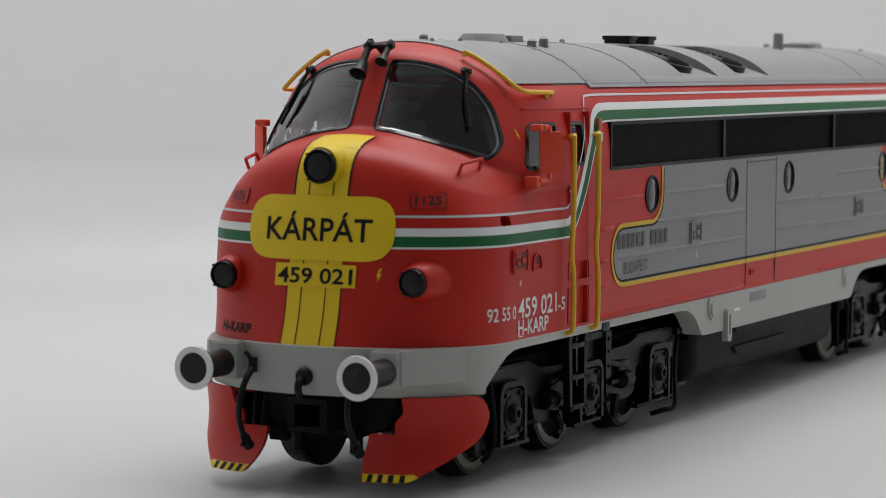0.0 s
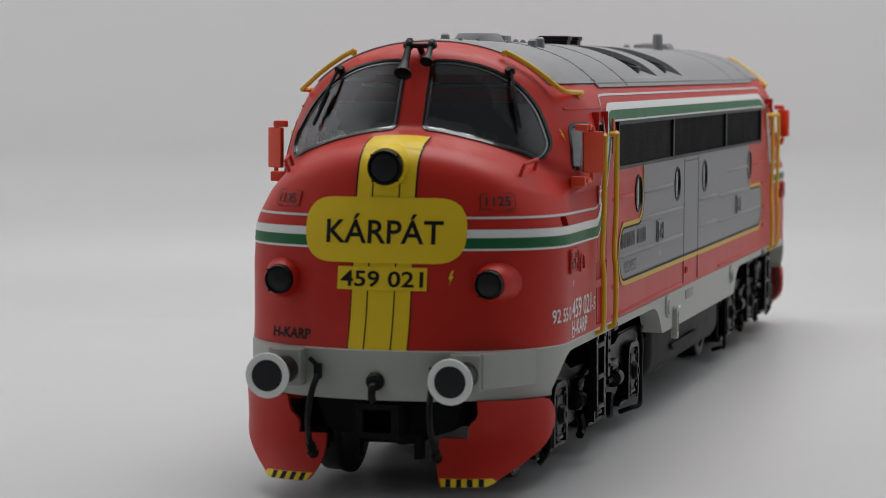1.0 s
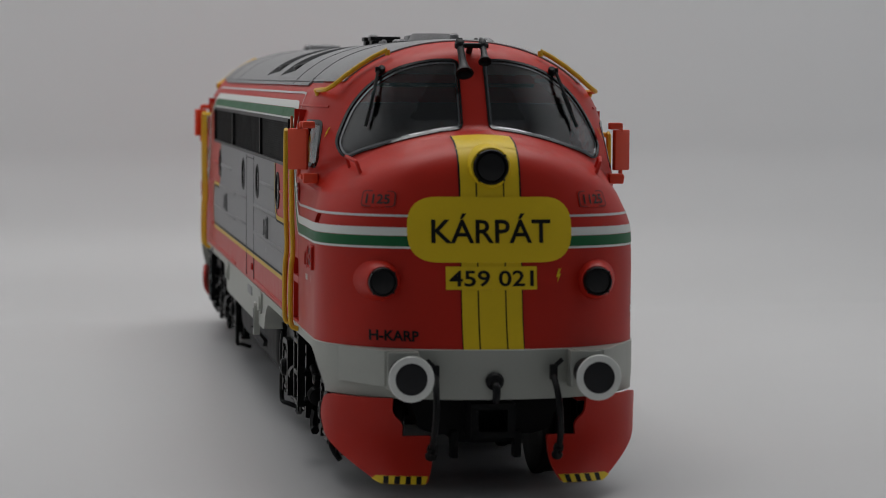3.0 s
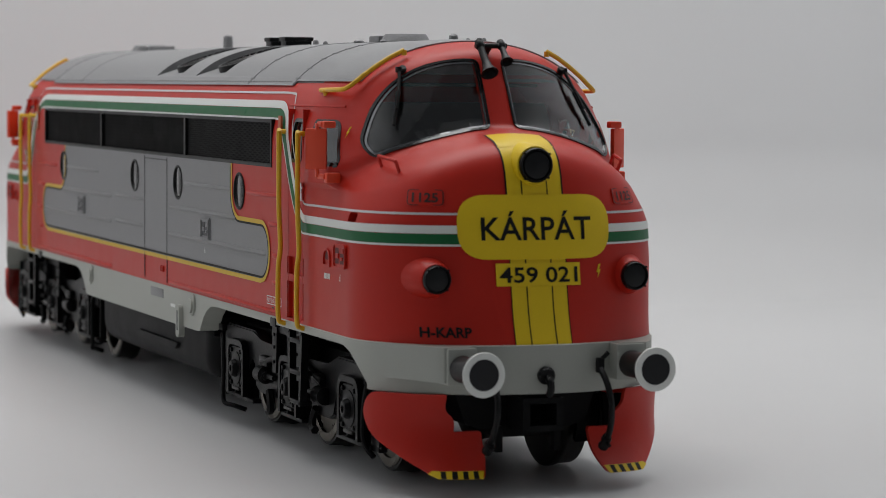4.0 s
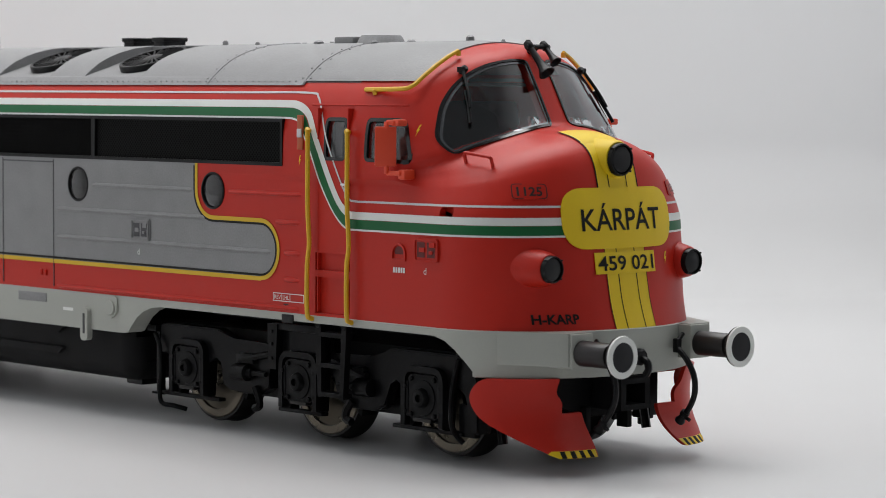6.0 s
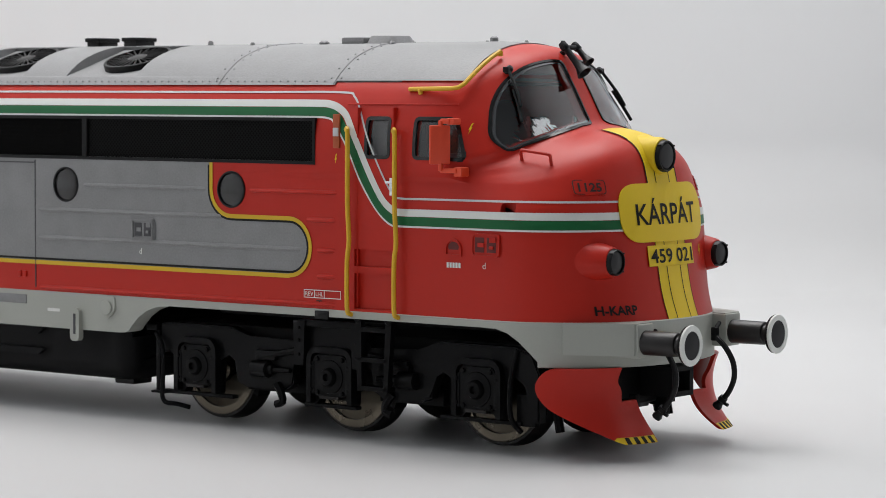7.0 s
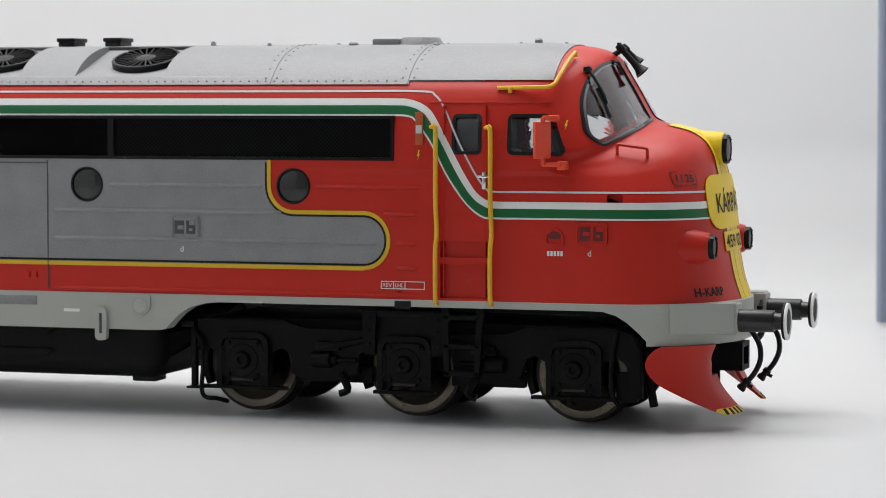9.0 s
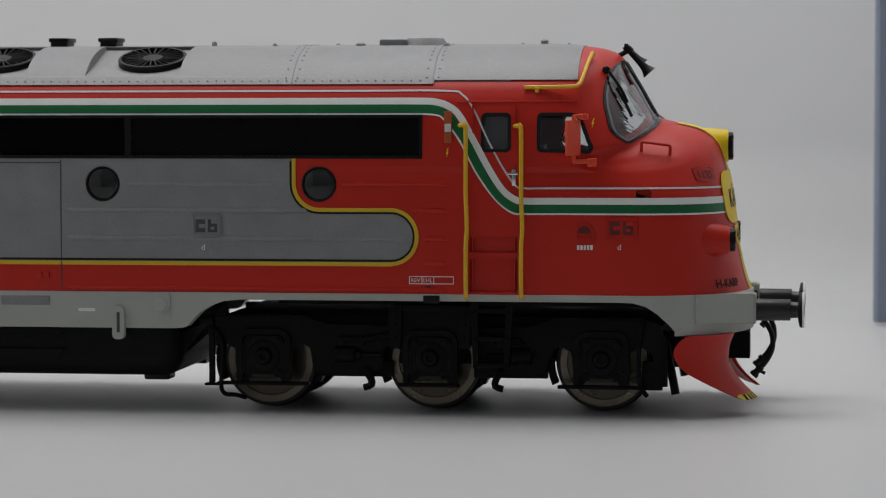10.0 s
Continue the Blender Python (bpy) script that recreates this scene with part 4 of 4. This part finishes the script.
# ---------------------------------------------------------------- frame, buffers, plough
def underframe():
    # the grey end beam follows the nose and thins to a sill behind the step
    bm = bmesh.new()
    prof = [(9.95, -0.25), (10.05, 0.0), (12, 0.0), (14.6, 0.0), (15.0, 0.0), (15.1, -0.15)]
    us = [-1 + k / 24 for k in range(49)]
    grid = []
    for z, o in prof:
        row = (-6.15 + o, z, z, 17.12 + o, 2.15)
        line = [nose_point(row, u) for u in us]
        line = [Vector((p.x, p.y, z)) for p in line]
        line += [Vector((-44, 17.12 + o, z)), Vector((-44, -17.12 - o, z))]
        grid.append([bm.verts.new(p) for p in line])
    n = len(grid[0])
    for a, b in zip(grid, grid[1:]):
        for k in range(n):
            bm.faces.new((a[k], a[(k + 1) % n], b[(k + 1) % n], b[k]))
    bm.faces.new(grid[0][::-1])
    bm.faces.new(grid[-1])
    beam = part("end_beam", bm, BEAM, loco, "light grey end beam and sill")
    arch = [(-60, 0), (-15.6, 0), (-15.6, 10.6), (-16.4, 11.5), (-17.8, 12.8), (-19.2, 13.7), (-20.8, 14.15), (-22.5, 14.2), (-60, 14.2)]
    cut(beam, [cutter(lambda b: prism(b, arch, "y", -30, 30), BEAM), cutter(lambda b: box(b, -60, -13.2, -13.0, 13.0, 0, 14.4), BLACK)])
    crisp(beam)
    far(beam)
    low = [(-43.9, 14.2), (-70.9, 14.2), (-73.0, 14.0), (-74.8, 13.4), (-76.2, 12.5), (-77.2, 11.5), (-77.9, 10.7), (-78.6, 10.5), (-80, 10.45)]
    out = [(-43.9, 15.1)] + low + flipped(low)[::-1] + [(END + 43.9, 15.1)]
    for g in (-1, 1):
        bm = bmesh.new()
        prism(bm, out, "y", g * 14.6, g * 17.1)
        sk = part("skirt", bm, BEAM, loco, "light grey lower skirt")
        # jacking pads, filler pipes, number panels
        for x in (-81.4, END + 81.4):
            bm = bmesh.new()
            prism(bm, rounded([(x - 1.35, 13.0), (x, 12.0), (x + 1.35, 13.0), (x + 1.35, 15.0), (x - 1.35, 15.0)], 0.6), "y", g * 16.9, g * 17.35)
            pad = part("jacking_pad", bm, BEAM, sk)
            bm = bmesh.new()
            lathe(bm, (x, g * 17.0, 13.5), (0, g, 0), [(0, 0.95), (0.55, 0.95), (0.62, 0.85)], 20)
            part("disc", bm, BEAM, sk)
        bm = bmesh.new()
        prism(bm, rounded(rect(-87.6, -86.0, 9.0, 13.2), 0.7), "y", g * 16.9, g * 17.7)
        part("filler", bm, BEAM, sk)
        bm = bmesh.new()
        box(bm, -87.0, -86.6, g * 17.6, g * 17.76, 9.9, 12.5, 0.05)
        part("groove", bm, INKSHADE, sk)
        bm = bmesh.new()
        box(bm, -102.5, -96.0, g * 16.9, g * 17.2, 13.3, 14.5, 0.12)
        part("panel", bm, SILVER, sk)
        bm = bmesh.new()
        prism(bm, rect(-92.2, -90.0, 12.55, 12.95), "y", g * 17.0, g * 17.13)
        part("marking", bm, WHITE, sk)
        bm = bmesh.new()
        box(bm, -47.3, -45.2, g * 16.6, g * 17.25, 13.9, 14.9, 0.1)
        far(part("bracket", bm, BLACK, sk))
    # dark floor of the frame, tank
    bm = bmesh.new()
    box(bm, -67.0, -14, -12.0, 12.0, 13.3, 15.0, 0.2)
    box(bm, END + 14, END + 67.0, -12.0, 12.0, 13.3, 15.0, 0.2)
    box(bm, END + 66.5, -66.5, -14.0, 14.0, 14.6, 15.2, 0.2)
    box(bm, END + 83.0, -83.0, -13.0, 13.0, 12.3, 14.8, 0.2)
    part("frame_floor", bm, DARK, loco)
    bm = bmesh.new()
    sec = rounded(rect(-15.2, 15.2, 3.9, 12.5), [3.2, 3.2, 0.3, 0.3], 6)
    round_end = [(2.8 * (1 - math.sin(a)), 2.8 * (1 - math.cos(a))) for a in [math.pi / 2 * k / 7 for k in range(8)]][::-1]
    rings = []
    for x0, g in ((END + 79.4, 1), (-79.4, -1)):
        for dx, dr in (round_end[::-1] if g > 0 else round_end):
            rings.append([bm.verts.new((x0 + g * dr, *p)) for p in grown(sec, -dx)])
    for p, q in zip(rings, rings[1:]):
        for k in range(len(sec)):
            bm.faces.new((p[k], p[(k + 1) % len(sec)], q[(k + 1) % len(sec)], q[k]))
    bm.faces.new(rings[0][::-1])
    bm.faces.new(rings[-1])
    tank = part("fuel_tank", bm, TANK, loco, "black rounded fuel tank under the body")
    for g in (-1, 1):
        for z in (7.2, 9.9):
            bm = bmesh.new()
            prism(bm, [(-115, z - 0.6), (-95.5, z - 0.6), (-94.3, z + 0.2), (-95.5, z + 0.3), (-115, z + 0.3)], "y", g * 14.8, g * 15.7)
            part("step", bm, TANK, tank)
        bm = bmesh.new()
        box(bm, -84.8, -81.4, g * 9, g * 12.5, 3.3, 4.2, 0.3)
        part("drain", bm, BLACK, tank)


underframe()


FACE = material("buffer_face", (0.02, 0.02, 0.022), 0.6, spec=0.2)


def buffers():
    made = []
    for g in (-1, 1):
        y, z = g * 9.45, 12.9
        bm = bmesh.new()
        box(bm, -15, -5.6, g * 7.8, g * 11.05, 11.2, 15.0, 0.2)
        prism(bm, [(-5.95, g * 8.2), (-5.95, g * 11.3), (-6.6, g * 12.0), (-12.9, g * 15.2), (-14, g * 14.0), (-14, g * 8.2)], "z", 11.5, 15.1)
        bu = part("buffer", bm, BEAM, loco, "round sprung buffer with white-edged head")
        bm = bmesh.new()
        lathe(bm, (-5.9, y, z), (1, 0, 0), [(0, 1.45), (0.3, 1.4), (4.5, 1.36), (4.6, 1.3), (4.62, 1.05), (5.5, 1.0), (5.8, 1.1)], 28)
        part("sleeve", bm, BUFFER, bu)
        bm = bmesh.new()
        lathe(bm, (-0.35, y, z), (1, 0, 0), [(0, 1.2), (0.2, 2.15), (0.35, 2.25), (0.62, 2.25)], 36)
        part("head", bm, INK, bu)
        bm = bmesh.new()
        lathe(bm, (0.2, y, z), (1, 0, 0), [(0, 2.26), (0.1, 2.3), (0.24, 2.25), (0.27, 2.1), (0.27, 1.62), (0.12, 1.58)], 36)
        part("rim", bm, WHITE, bu)
        bm = bmesh.new()
        lathe(bm, (0.2, y, z), (1, 0, 0), [(0, 1.63), (0.2, 1.6), (0.3, 0.8), (0.33, 0.02)], 32)
        part("face", bm, FACE, bu)
        made.append(bu)
        # brake hose
        h = g * 6.1
        bm = bmesh.new()
        tube(bm, soften([(-6.3, h, 12.6), (-5.6, h, 12.2), (-4.6, h + g * 0.1, 11.2), (-3.7, h + g * 0.2, 9.6), (-3.6, h + g * 0.3, 7.8), (-4.3, h + g * 0.4, 6.2), (-5.3, h + g * 0.45, 5.0)], 4), 0.34)
        hs = part("brake_hose", bm, BLACK, loco, "black curved brake hose")
        bm = bmesh.new()
        lathe(bm, (-5.0, h + g * 0.42, 5.4), (-0.65, 0, -0.75), [(0, 0.5), (0.5, 0.55), (0.6, 0.4), (1.0, 0.45), (1.3, 0.6), (1.6, 0.55)], 12)
        rod(bm, (-5.4, h + g * 0.45, 4.9), (-4.5, h + g * 0.45, 4.5), 0.22, 8)
        part("coupling", bm, BLACK, hs)
        bm = bmesh.new()
        box(bm, -6.4, -5.7, h - 0.4, h + 0.4, 12.0, 13.6, 0.15)
        rod(bm, (-6.0, h, 13.3), (-6.0, h + g * 0.9, 14.1), 0.25, 8)
        part("cock", bm, BLACK, hs)
        made.append(hs)
    bm = bmesh.new()
    lathe(bm, (-6.6, 0, 11.9), (1, 0, 0), [(0, 0.95), (0.8, 0.95), (1.1, 0.7)], 16)
    tube(bm, soften([(-5.6, 0, 11.7), (-4.9, 0, 11.4), (-4.7, 0, 10.6), (-5.1, 0, 10.0)], 4), 0.42)
    made.append(part("draw_hook", bm, BLACK, loco))
    bm = bmesh.new()
    prism(bm, [(-7.8, 10.0), (7.8, 10.0), (7.8, 9.2), (6.8, 6.4), (5.0, 5.8), (-5.0, 5.8), (-6.8, 6.4), (-7.8, 9.2)], "x", -18, -11.5)
    box(bm, -20, -12, -3.2, 3.2, 4.8, 6.2, 0.3)
    for y in (-3.3, 3.3):
        box(bm, -12.3, -10.6, y - 0.4, y + 0.4, 3.4, 6.2, 0.15)
    cu = part("coupler", bm, TANK, loco, "black coupler pocket under the beam")
    bm = bmesh.new()
    for q in (rect(-2.3, 2.3, 8.9, 9.5), rect(-2.3, 2.3, 6.0, 6.6), rect(-2.3, -1.5, 6.5, 9.0), rect(1.5, 2.3, 6.5, 9.0)):
        prism(bm, q, "x", -11, -6.6)
    part("pocket", bm, TANK, cu, smooth=False)
    made.append(cu)
    far(*made)


buffers()


PLAN = [(-6.0, -8.3), (-10.0, -8.7), (-12.6, -10.0), (-14.6, -11.9), (-15.8, -14.0), (-16.4, -16.4)]


def plough_point(L, z, g, lift):
    """A point of the plough: L along its plan from the inner edge, z up; it sweeps forward towards the bottom."""
    pts = soften([(a, b, 0) for a, b in PLAN], 8)
    acc = 0
    p, d = pts[-1], (pts[-1] - pts[-2]).normalized()
    for a, b in zip(pts, pts[1:]):
        k = (b - a).length
        if acc + k >= L:
            p, d = a + (b - a) * ((L - acc) / k), (b - a) / k
            break
        acc += k
    else:
        p = pts[-1] + d * (L - acc)
    v = max(0, min(1, (10.2 - z) / 9.2))
    sweep = 3.3 * v ** 2.4 - 1.7 * math.sin(math.pi * v)
    side = max(0.0, 1 - L / 13.0)
    out = Vector((-d.y, d.x))            # away from the locomotive
    if out.y < 0:
        out = -out
    x = p.y + sweep * (0.35 + 0.65 * side) + out.y * lift
    return Vector((x, g * (abs(p.x) + abs(out.x) * lift), z))


def plough_sheet(bm, poly, g, l0, l1, step=0.6):
    t = bmesh.new()
    f = t.faces.new([t.verts.new((a, b, 0)) for a, b in poly])
    bmesh.ops.triangulate(t, faces=[f])
    for ax in (0, 1):
        vals = [v.co[ax] for v in t.verts]
        k = math.ceil(min(vals) / step)
        while k * step < max(vals):
            no = Vector((1, 0, 0)) if ax == 0 else Vector((0, 1, 0))
            bmesh.ops.bisect_plane(t, geom=t.verts[:] + t.edges[:] + t.faces[:], plane_co=no * (k * step), plane_no=no, dist=1e-5)
            k += 1
    t.verts.index_update()
    a = {v.index: bm.verts.new(plough_point(v.co.x, v.co.y, g, l1)) for v in t.verts}
    b = {v.index: bm.verts.new(plough_point(v.co.x, v.co.y, g, l0)) for v in t.verts}
    for f in t.faces:
        ids = [v.index for v in f.verts]
        bm.faces.new([a[i] for i in ids])
        bm.faces.new([b[i] for i in ids[::-1]])
    for e in t.edges:
        if len(e.link_faces) == 1:
            i, j = (v.index for v in e.verts)
            bm.faces.new((a[i], a[j], b[j], b[i]))
    t.free()


def plough():
    for g in (-1, 1):
        out = rounded([(0.9, 1.5), (5.4, 1.5), (8.7, 3.4), (12.5, 5.6), (13.9, 7.9), (12.6, 10.0), (4.0, 10.0), (4.0, 8.3), (2.9, 7.3), (3.0, 6.0), (0.0, 6.0), (0.0, 3.4)],
                      [0.5, 1.0, 1.5, 1.5, 1.6, 1.6, 0.2, 0.6, 0.6, 0.1, 0.3, 1.2], 5)
        bm = bmesh.new()
        plough_sheet(bm, out, g, 0, 0.5)
        pl = part("snow_plough", bm, RED, loco, "curved red snow plough with striped tip")
        bm = bmesh.new()
        plough_sheet(bm, [(1.1, 1.52), (5.4, 1.52), (6.3, 1.95), (5.8, 2.25), (0.7, 2.25)], g, 0.45, 0.56)
        part("tip", bm, YELLOW, pl)
        bm = bmesh.new()
        for k in range(4):
            a = 1.5 + k * 1.05
            plough_sheet(bm, [(a, 1.54), (a + 0.5, 1.54), (a + 0.35, 2.23), (a - 0.15, 2.23)], g, 0.5, 0.6)
        part("hazard_bar", bm, INK, pl)
        bm = bmesh.new()
        box(bm, -14.5, -12.4, g * 9.8, g * 13.0, 9.0, 10.15, 0.2)
        part("bracket", bm, RED, pl)
        far(pl)


plough()


# ---------------------------------------------------------------- bogies
AXLES = (-24.9, -46.7, -68.3)


def bogie():
    bm = bmesh.new()
    box(bm, -74, -19, -12.2, 12.2, 8.2, 12.0, 0.4)
    box(bm, -60, -33, -10.5, 10.5, 5.6, 8.5, 0.4)
    bo = part("bogie", bm, DARK, loco, "black three-axle bogie with cast side frames")
    for x in AXLES:
        bm = bmesh.new()
        rod(bm, (x, -10, 6.1), (x, 10, 6.1), 1.0, 12)
        part("axle", bm, TYRE, bo)
        for g in (-1, 1):
            bm = bmesh.new()
            lathe(bm, (x, g * 7.4, 6.0), (0, g, 0), [(0, 1.2), (0, 6.1), (0.15, 6.35), (0.5, 6.4), (0.95, 6.35), (1.2, 6.2), (2.9, 6.12), (3.1, 6.02), (3.1, 4.7), (2.5, 4.6), (2.5, 1.2)], 56)
            wh = part("wheel", bm, TYRE, bo, "steel wheel with dark tread")
            bm = bmesh.new()
            lathe(bm, (x, g * 10.35, 6.0), (0, g, 0), [(0, 5.72), (0.2, 5.7), (0.26, 5.62), (0.26, 4.75), (0.0, 4.68)], 56)
            part("rim", bm, STEEL, bo)
            bm = bmesh.new()
            lathe(bm, (x, g * 9.9, 6.0), (0, g, 0), [(0, 4.3), (0.22, 4.25), (0.22, 3.0), (0.4, 1.5), (0.7, 1.2)], 40)
            part("disc", bm, STEEL, bo)
    for g in (-1, 1):
        y0, y1 = g * 13.1, g * 14.5
        def lobe(x):
            return [(x - 6.3, 8.0), (x - 5.2, 8.6), (x - 3.7, 7.8), (x - 3.5, 3.5), (x - 3.0, 3.2), (x - 2.4, 3.2), (x - 2.1, 4.2), (x + 2.1, 4.2), (x + 2.4, 3.2), (x + 2.8, 3.2), (x + 3.1, 3.5), (x + 3.5, 7.8), (x + 5.0, 8.6), (x + 6.1, 8.0)]
        pts = [(-74.8, 11.6), (-74.8, 8.0)] + lobe(AXLES[2]) + [(-62.0, 5.2), (-60.5, 4.6), (-54.5, 4.6), (-53, 5.4)] + lobe(AXLES[1]) + [(-40.5, 5.4), (-39, 4.6), (-33.5, 4.6), (-32, 5.2)] + lobe(AXLES[0]) + [(-18.3, 7.4), (-17.8, 3.4), (-16.6, 3.4), (-16.6, 9.0), (-17.6, 11.2), (-20.0, 11.9), (-31, 11.9), (-34, 10.6), (-41, 10.4), (-42.0, 13.2), (-51.2, 13.2), (-52.4, 10.6), (-60, 10.8), (-63, 11.9), (-74, 11.9)]
        bm = bmesh.new()
        prism(bm, pts, "y", y0, y1)
        bmesh.ops.bevel(bm, geom=[e for e in bm.edges if abs(e.verts[0].co.y - y1) < 0.01 and abs(e.verts[1].co.y - y1) < 0.01], offset=0.18, segments=2, affect="EDGES")
        part("side_frame", bm, FRAME, bo)
        bm = bmesh.new()
        for x0, x1 in ((-74.5, -62.5), (-51.0, -43.0), (-30.5, -19.0)):
            box(bm, x0, x1, g * 13.6, g * 14.7, 3.0, 3.45, 0.1)
        for x0, x1 in ((-62.4, -52.0), (-41.5, -32.0)):
            box(bm, x0, x1, g * 10.6, g * 12.0, 4.0, 6.0, 0.15)
        part("tie_bar", bm, FRAME, bo)
        for x in AXLES:
            bm = bmesh.new()
            prism(bm, rounded(rect(x - 2.6, x + 2.6, 4.4, 9.4), 1.0, 4), "y", g * 14.3, g * 15.1)
            ab = part("axle_box", bm, FRAME, bo)
            bm = bmesh.new()
            lathe(bm, (x, g * 15.0, 6.8), (0, g, 0), [(0, 2.1), (0.22, 2.0), (0.28, 1.15), (0.62, 1.05), (0.85, 0.9), (0.9, 0.75), (0.9, 0.45), (0.5, 0.4), (0.5, 0.02)], 28)
            part("axle_cap", bm, FRAME, bo)
            bm = bmesh.new()
            hoop = [(x - 3.15, 3.6)] + rounded([(x - 3.15, 4.0), (x - 3.15, 10.0), (x + 3.15, 10.0), (x + 3.15, 4.0)], [0, 1.5, 1.5, 0], 5) + [(x + 3.15, 3.6)]
            lo, hi = band(hoop, 0.7)
            prism(bm, lo + hi[::-1], "y", g * 14.3, g * 15.35)
            part("spring_cap", bm, FRAME, bo, "rounded hoop over the axle box", angle=50)
            for dx in (-1, 1):
                bm = bmesh.new()
                box(bm, x + dx * 2.85 - 0.45, x + dx * 2.85 + 0.45, g * 14.3, g * 15.2, 4.6, 8.6, 0.15)
                for z in (5.2, 8.0):
                    lathe(bm, (x + dx * 2.85, g * 15.1, z), (0, g, 0), [(0, 0.28), (0.25, 0.25), (0.3, 0.1)], 8)
                part("horn_guide", bm, FRAME, bo)
                bm = bmesh.new()
                lathe(bm, (x + dx * 1.9, g * 15.0, 8.9), (0, g, 0), [(0, 0.3), (0.35, 0.28), (0.4, 0.1)], 8)
                lathe(bm, (x + dx * 1.9, g * 15.0, 4.9), (0, g, 0), [(0, 0.3), (0.35, 0.28), (0.4, 0.1)], 8)
                part("bolt", bm, FRAME, bo)
            bm = bmesh.new()
            box(bm, x - 1.5, x + 1.5, g * 14.5, g * 15.3, 4.1, 4.5, 0.1)
            part("drain_plate", bm, TYRE, bo)
        # centre pedestal
        bm = bmesh.new()
        for x in (-51.2, -42.3):
            prism(bm, [(x - 0.7, 8.0), (x + 0.7, 8.0), (x + 0.9, 13.4), (x - 0.9, 13.4)], "y", g * 14.2, g * 15.5)
            for z in (9.3, 11.0, 12.5):
                lathe(bm, (x, g * 15.4, z), (0, g, 0), [(0, 0.25), (0.22, 0.22), (0.28, 0.1)], 8)
        box(bm, -51.5, -42.0, g * 14.2, g * 15.3, 12.7, 13.6, 0.2)
        part("pedestal", bm, FRAME, bo)
        # brake cylinders and rods
        for x, d in ((-56.5, 1), (-36.2, -1)):
            bm = bmesh.new()
            lathe(bm, (x - 2.6 * d, g * 14.9, 7.1), (d, 0, 0), [(0, 0.5), (0.2, 1.0), (2.6, 1.05), (2.8, 0.6), (3.4, 0.6), (3.5, 0.35), (6.0, 0.3)], 16)
            br = part("brake_cylinder", bm, FRAME, bo)
            bm = bmesh.new()
            rod(bm, (x - 1.5 * d, g * 14.9, 8.5), (x + 4.6 * d, g * 14.8, 9.7), 0.42, 8)
            box(bm, x - 2.0, x + 1.2, g * 14.2, g * 15.2, 8.2, 9.4, 0.2)
            part("brake_rod", bm, FRAME, bo)
            bm = bmesh.new()
            tube(bm, soften([(x + 1.2 * d, g * 14.8, 5.4), (x + 2.0 * d, g * 14.9, 4.3), (x + 2.2 * d, g * 14.9, 3.3), (x + 1.2 * d, g * 14.9, 2.9)], 3), 0.5, 6)
            part("brake_hanger", bm, FRAME, bo)
        # brake shoes on the treads
        for x in AXLES:
            for d in (-1, 1):
                arc = [radians(-24 + 8 * k) for k in range(7)]
                bm = bmesh.new()
                prism(bm, [(x + d * 6.45 * math.cos(a), 6.0 + 6.45 * math.sin(a)) for a in arc] + [(x + d * 7.2 * math.cos(a), 6.0 + 7.2 * math.sin(a)) for a in arc[::-1]], "y", g * 8.7, g * 11.0)
                box(bm, x + d * 6.9 - 0.3, x + d * 6.9 + 0.3, g * 9.4, g * 10.3, 6.0, 10.5, 0.1)
                part("brake_shoe", bm, FRAME, bo)
        # sand pipes and steps at both ends
        bm = bmesh.new()
        box(bm, -75.7, -75.0, g * 13.4, g * 14.4, 3.2, 11.6, 0.15)
        box(bm, -76.2, -73.8, g * 13.4, g * 14.8, 2.9, 3.2, 0.1)
        box(bm, -76.8, -75.0, g * 13.0, g * 15.0, 10.8, 11.6, 0.15)
        part("end_step", bm, FRAME, bo)
        bm = bmesh.new()
        tube(bm, soften([(-75.2, g * 14.9, 10.5), (-73.9, g * 15.2, 9.0), (-73.7, g * 15.2, 6.0), (-73.9, g * 15.2, 3.0), (-73.4, g * 15.1, 1.9), (-72.2, g * 14.4, 1.7), (-71.2, g * 13, 1.2)], 4), 0.3, 8)
        part("sand_pipe", bm, FRAME, bo)
        bm = bmesh.new()
        tube(bm, soften([(-19.6, g * 14.6, 11.5), (-20.2, g * 15.0, 8.0), (-20.1, g * 15.1, 4.0), (-19.2, g * 14.2, 2.2)], 4), 0.32, 8)
        box(bm, -19.8, -17.2, g * 13.4, g * 14.4, 2.9, 6.6, 0.2)
        rod(bm, (-17.0, g * 11.5, 9.0), (-15.7, g * 11.5, 2.2), 0.55, 8)
        part("sand_pipe", bm, FRAME, bo)
        # ladder below the cab door
        bm = bmesh.new()
        for xa, xb in ((-41.3, -40.65), (-36.75, -36.1)):
            dx = 0.35 if xa < -40 else -0.35
            prism(bm, [(xa, 14.3), (xb + 0.25, 14.3), (xb + dx, 5.7), (xa + dx, 5.7)], "y", g * 16.2, g * 17.0)
            lathe(bm, ((xa + xb) / 2 + 0.1, g * 16.2, 14.2), (0, g, 0), [(0, 0.55), (0.8, 0.55), (0.9, 0.45)], 14)
        la = part("ladder", bm, FRAME, bo, "black step ladder below the cab door", smooth=False)
        for z in (13.0, 9.45, 6.1):
            bm = bmesh.new()
            box(bm, -41.0, -36.4, g * 15.6, g * 17.0, z - 0.3, z + 0.25, 0.08)
            part("rung", bm, FRAME, bo)
    far(bo)


bogie()


# the stand turns the locomotive at a steady pace
def motions():
    walk(loco, [(t, pose(0, 0, 0, -0.62, 0, a)) for t, a in TURN])


motions()
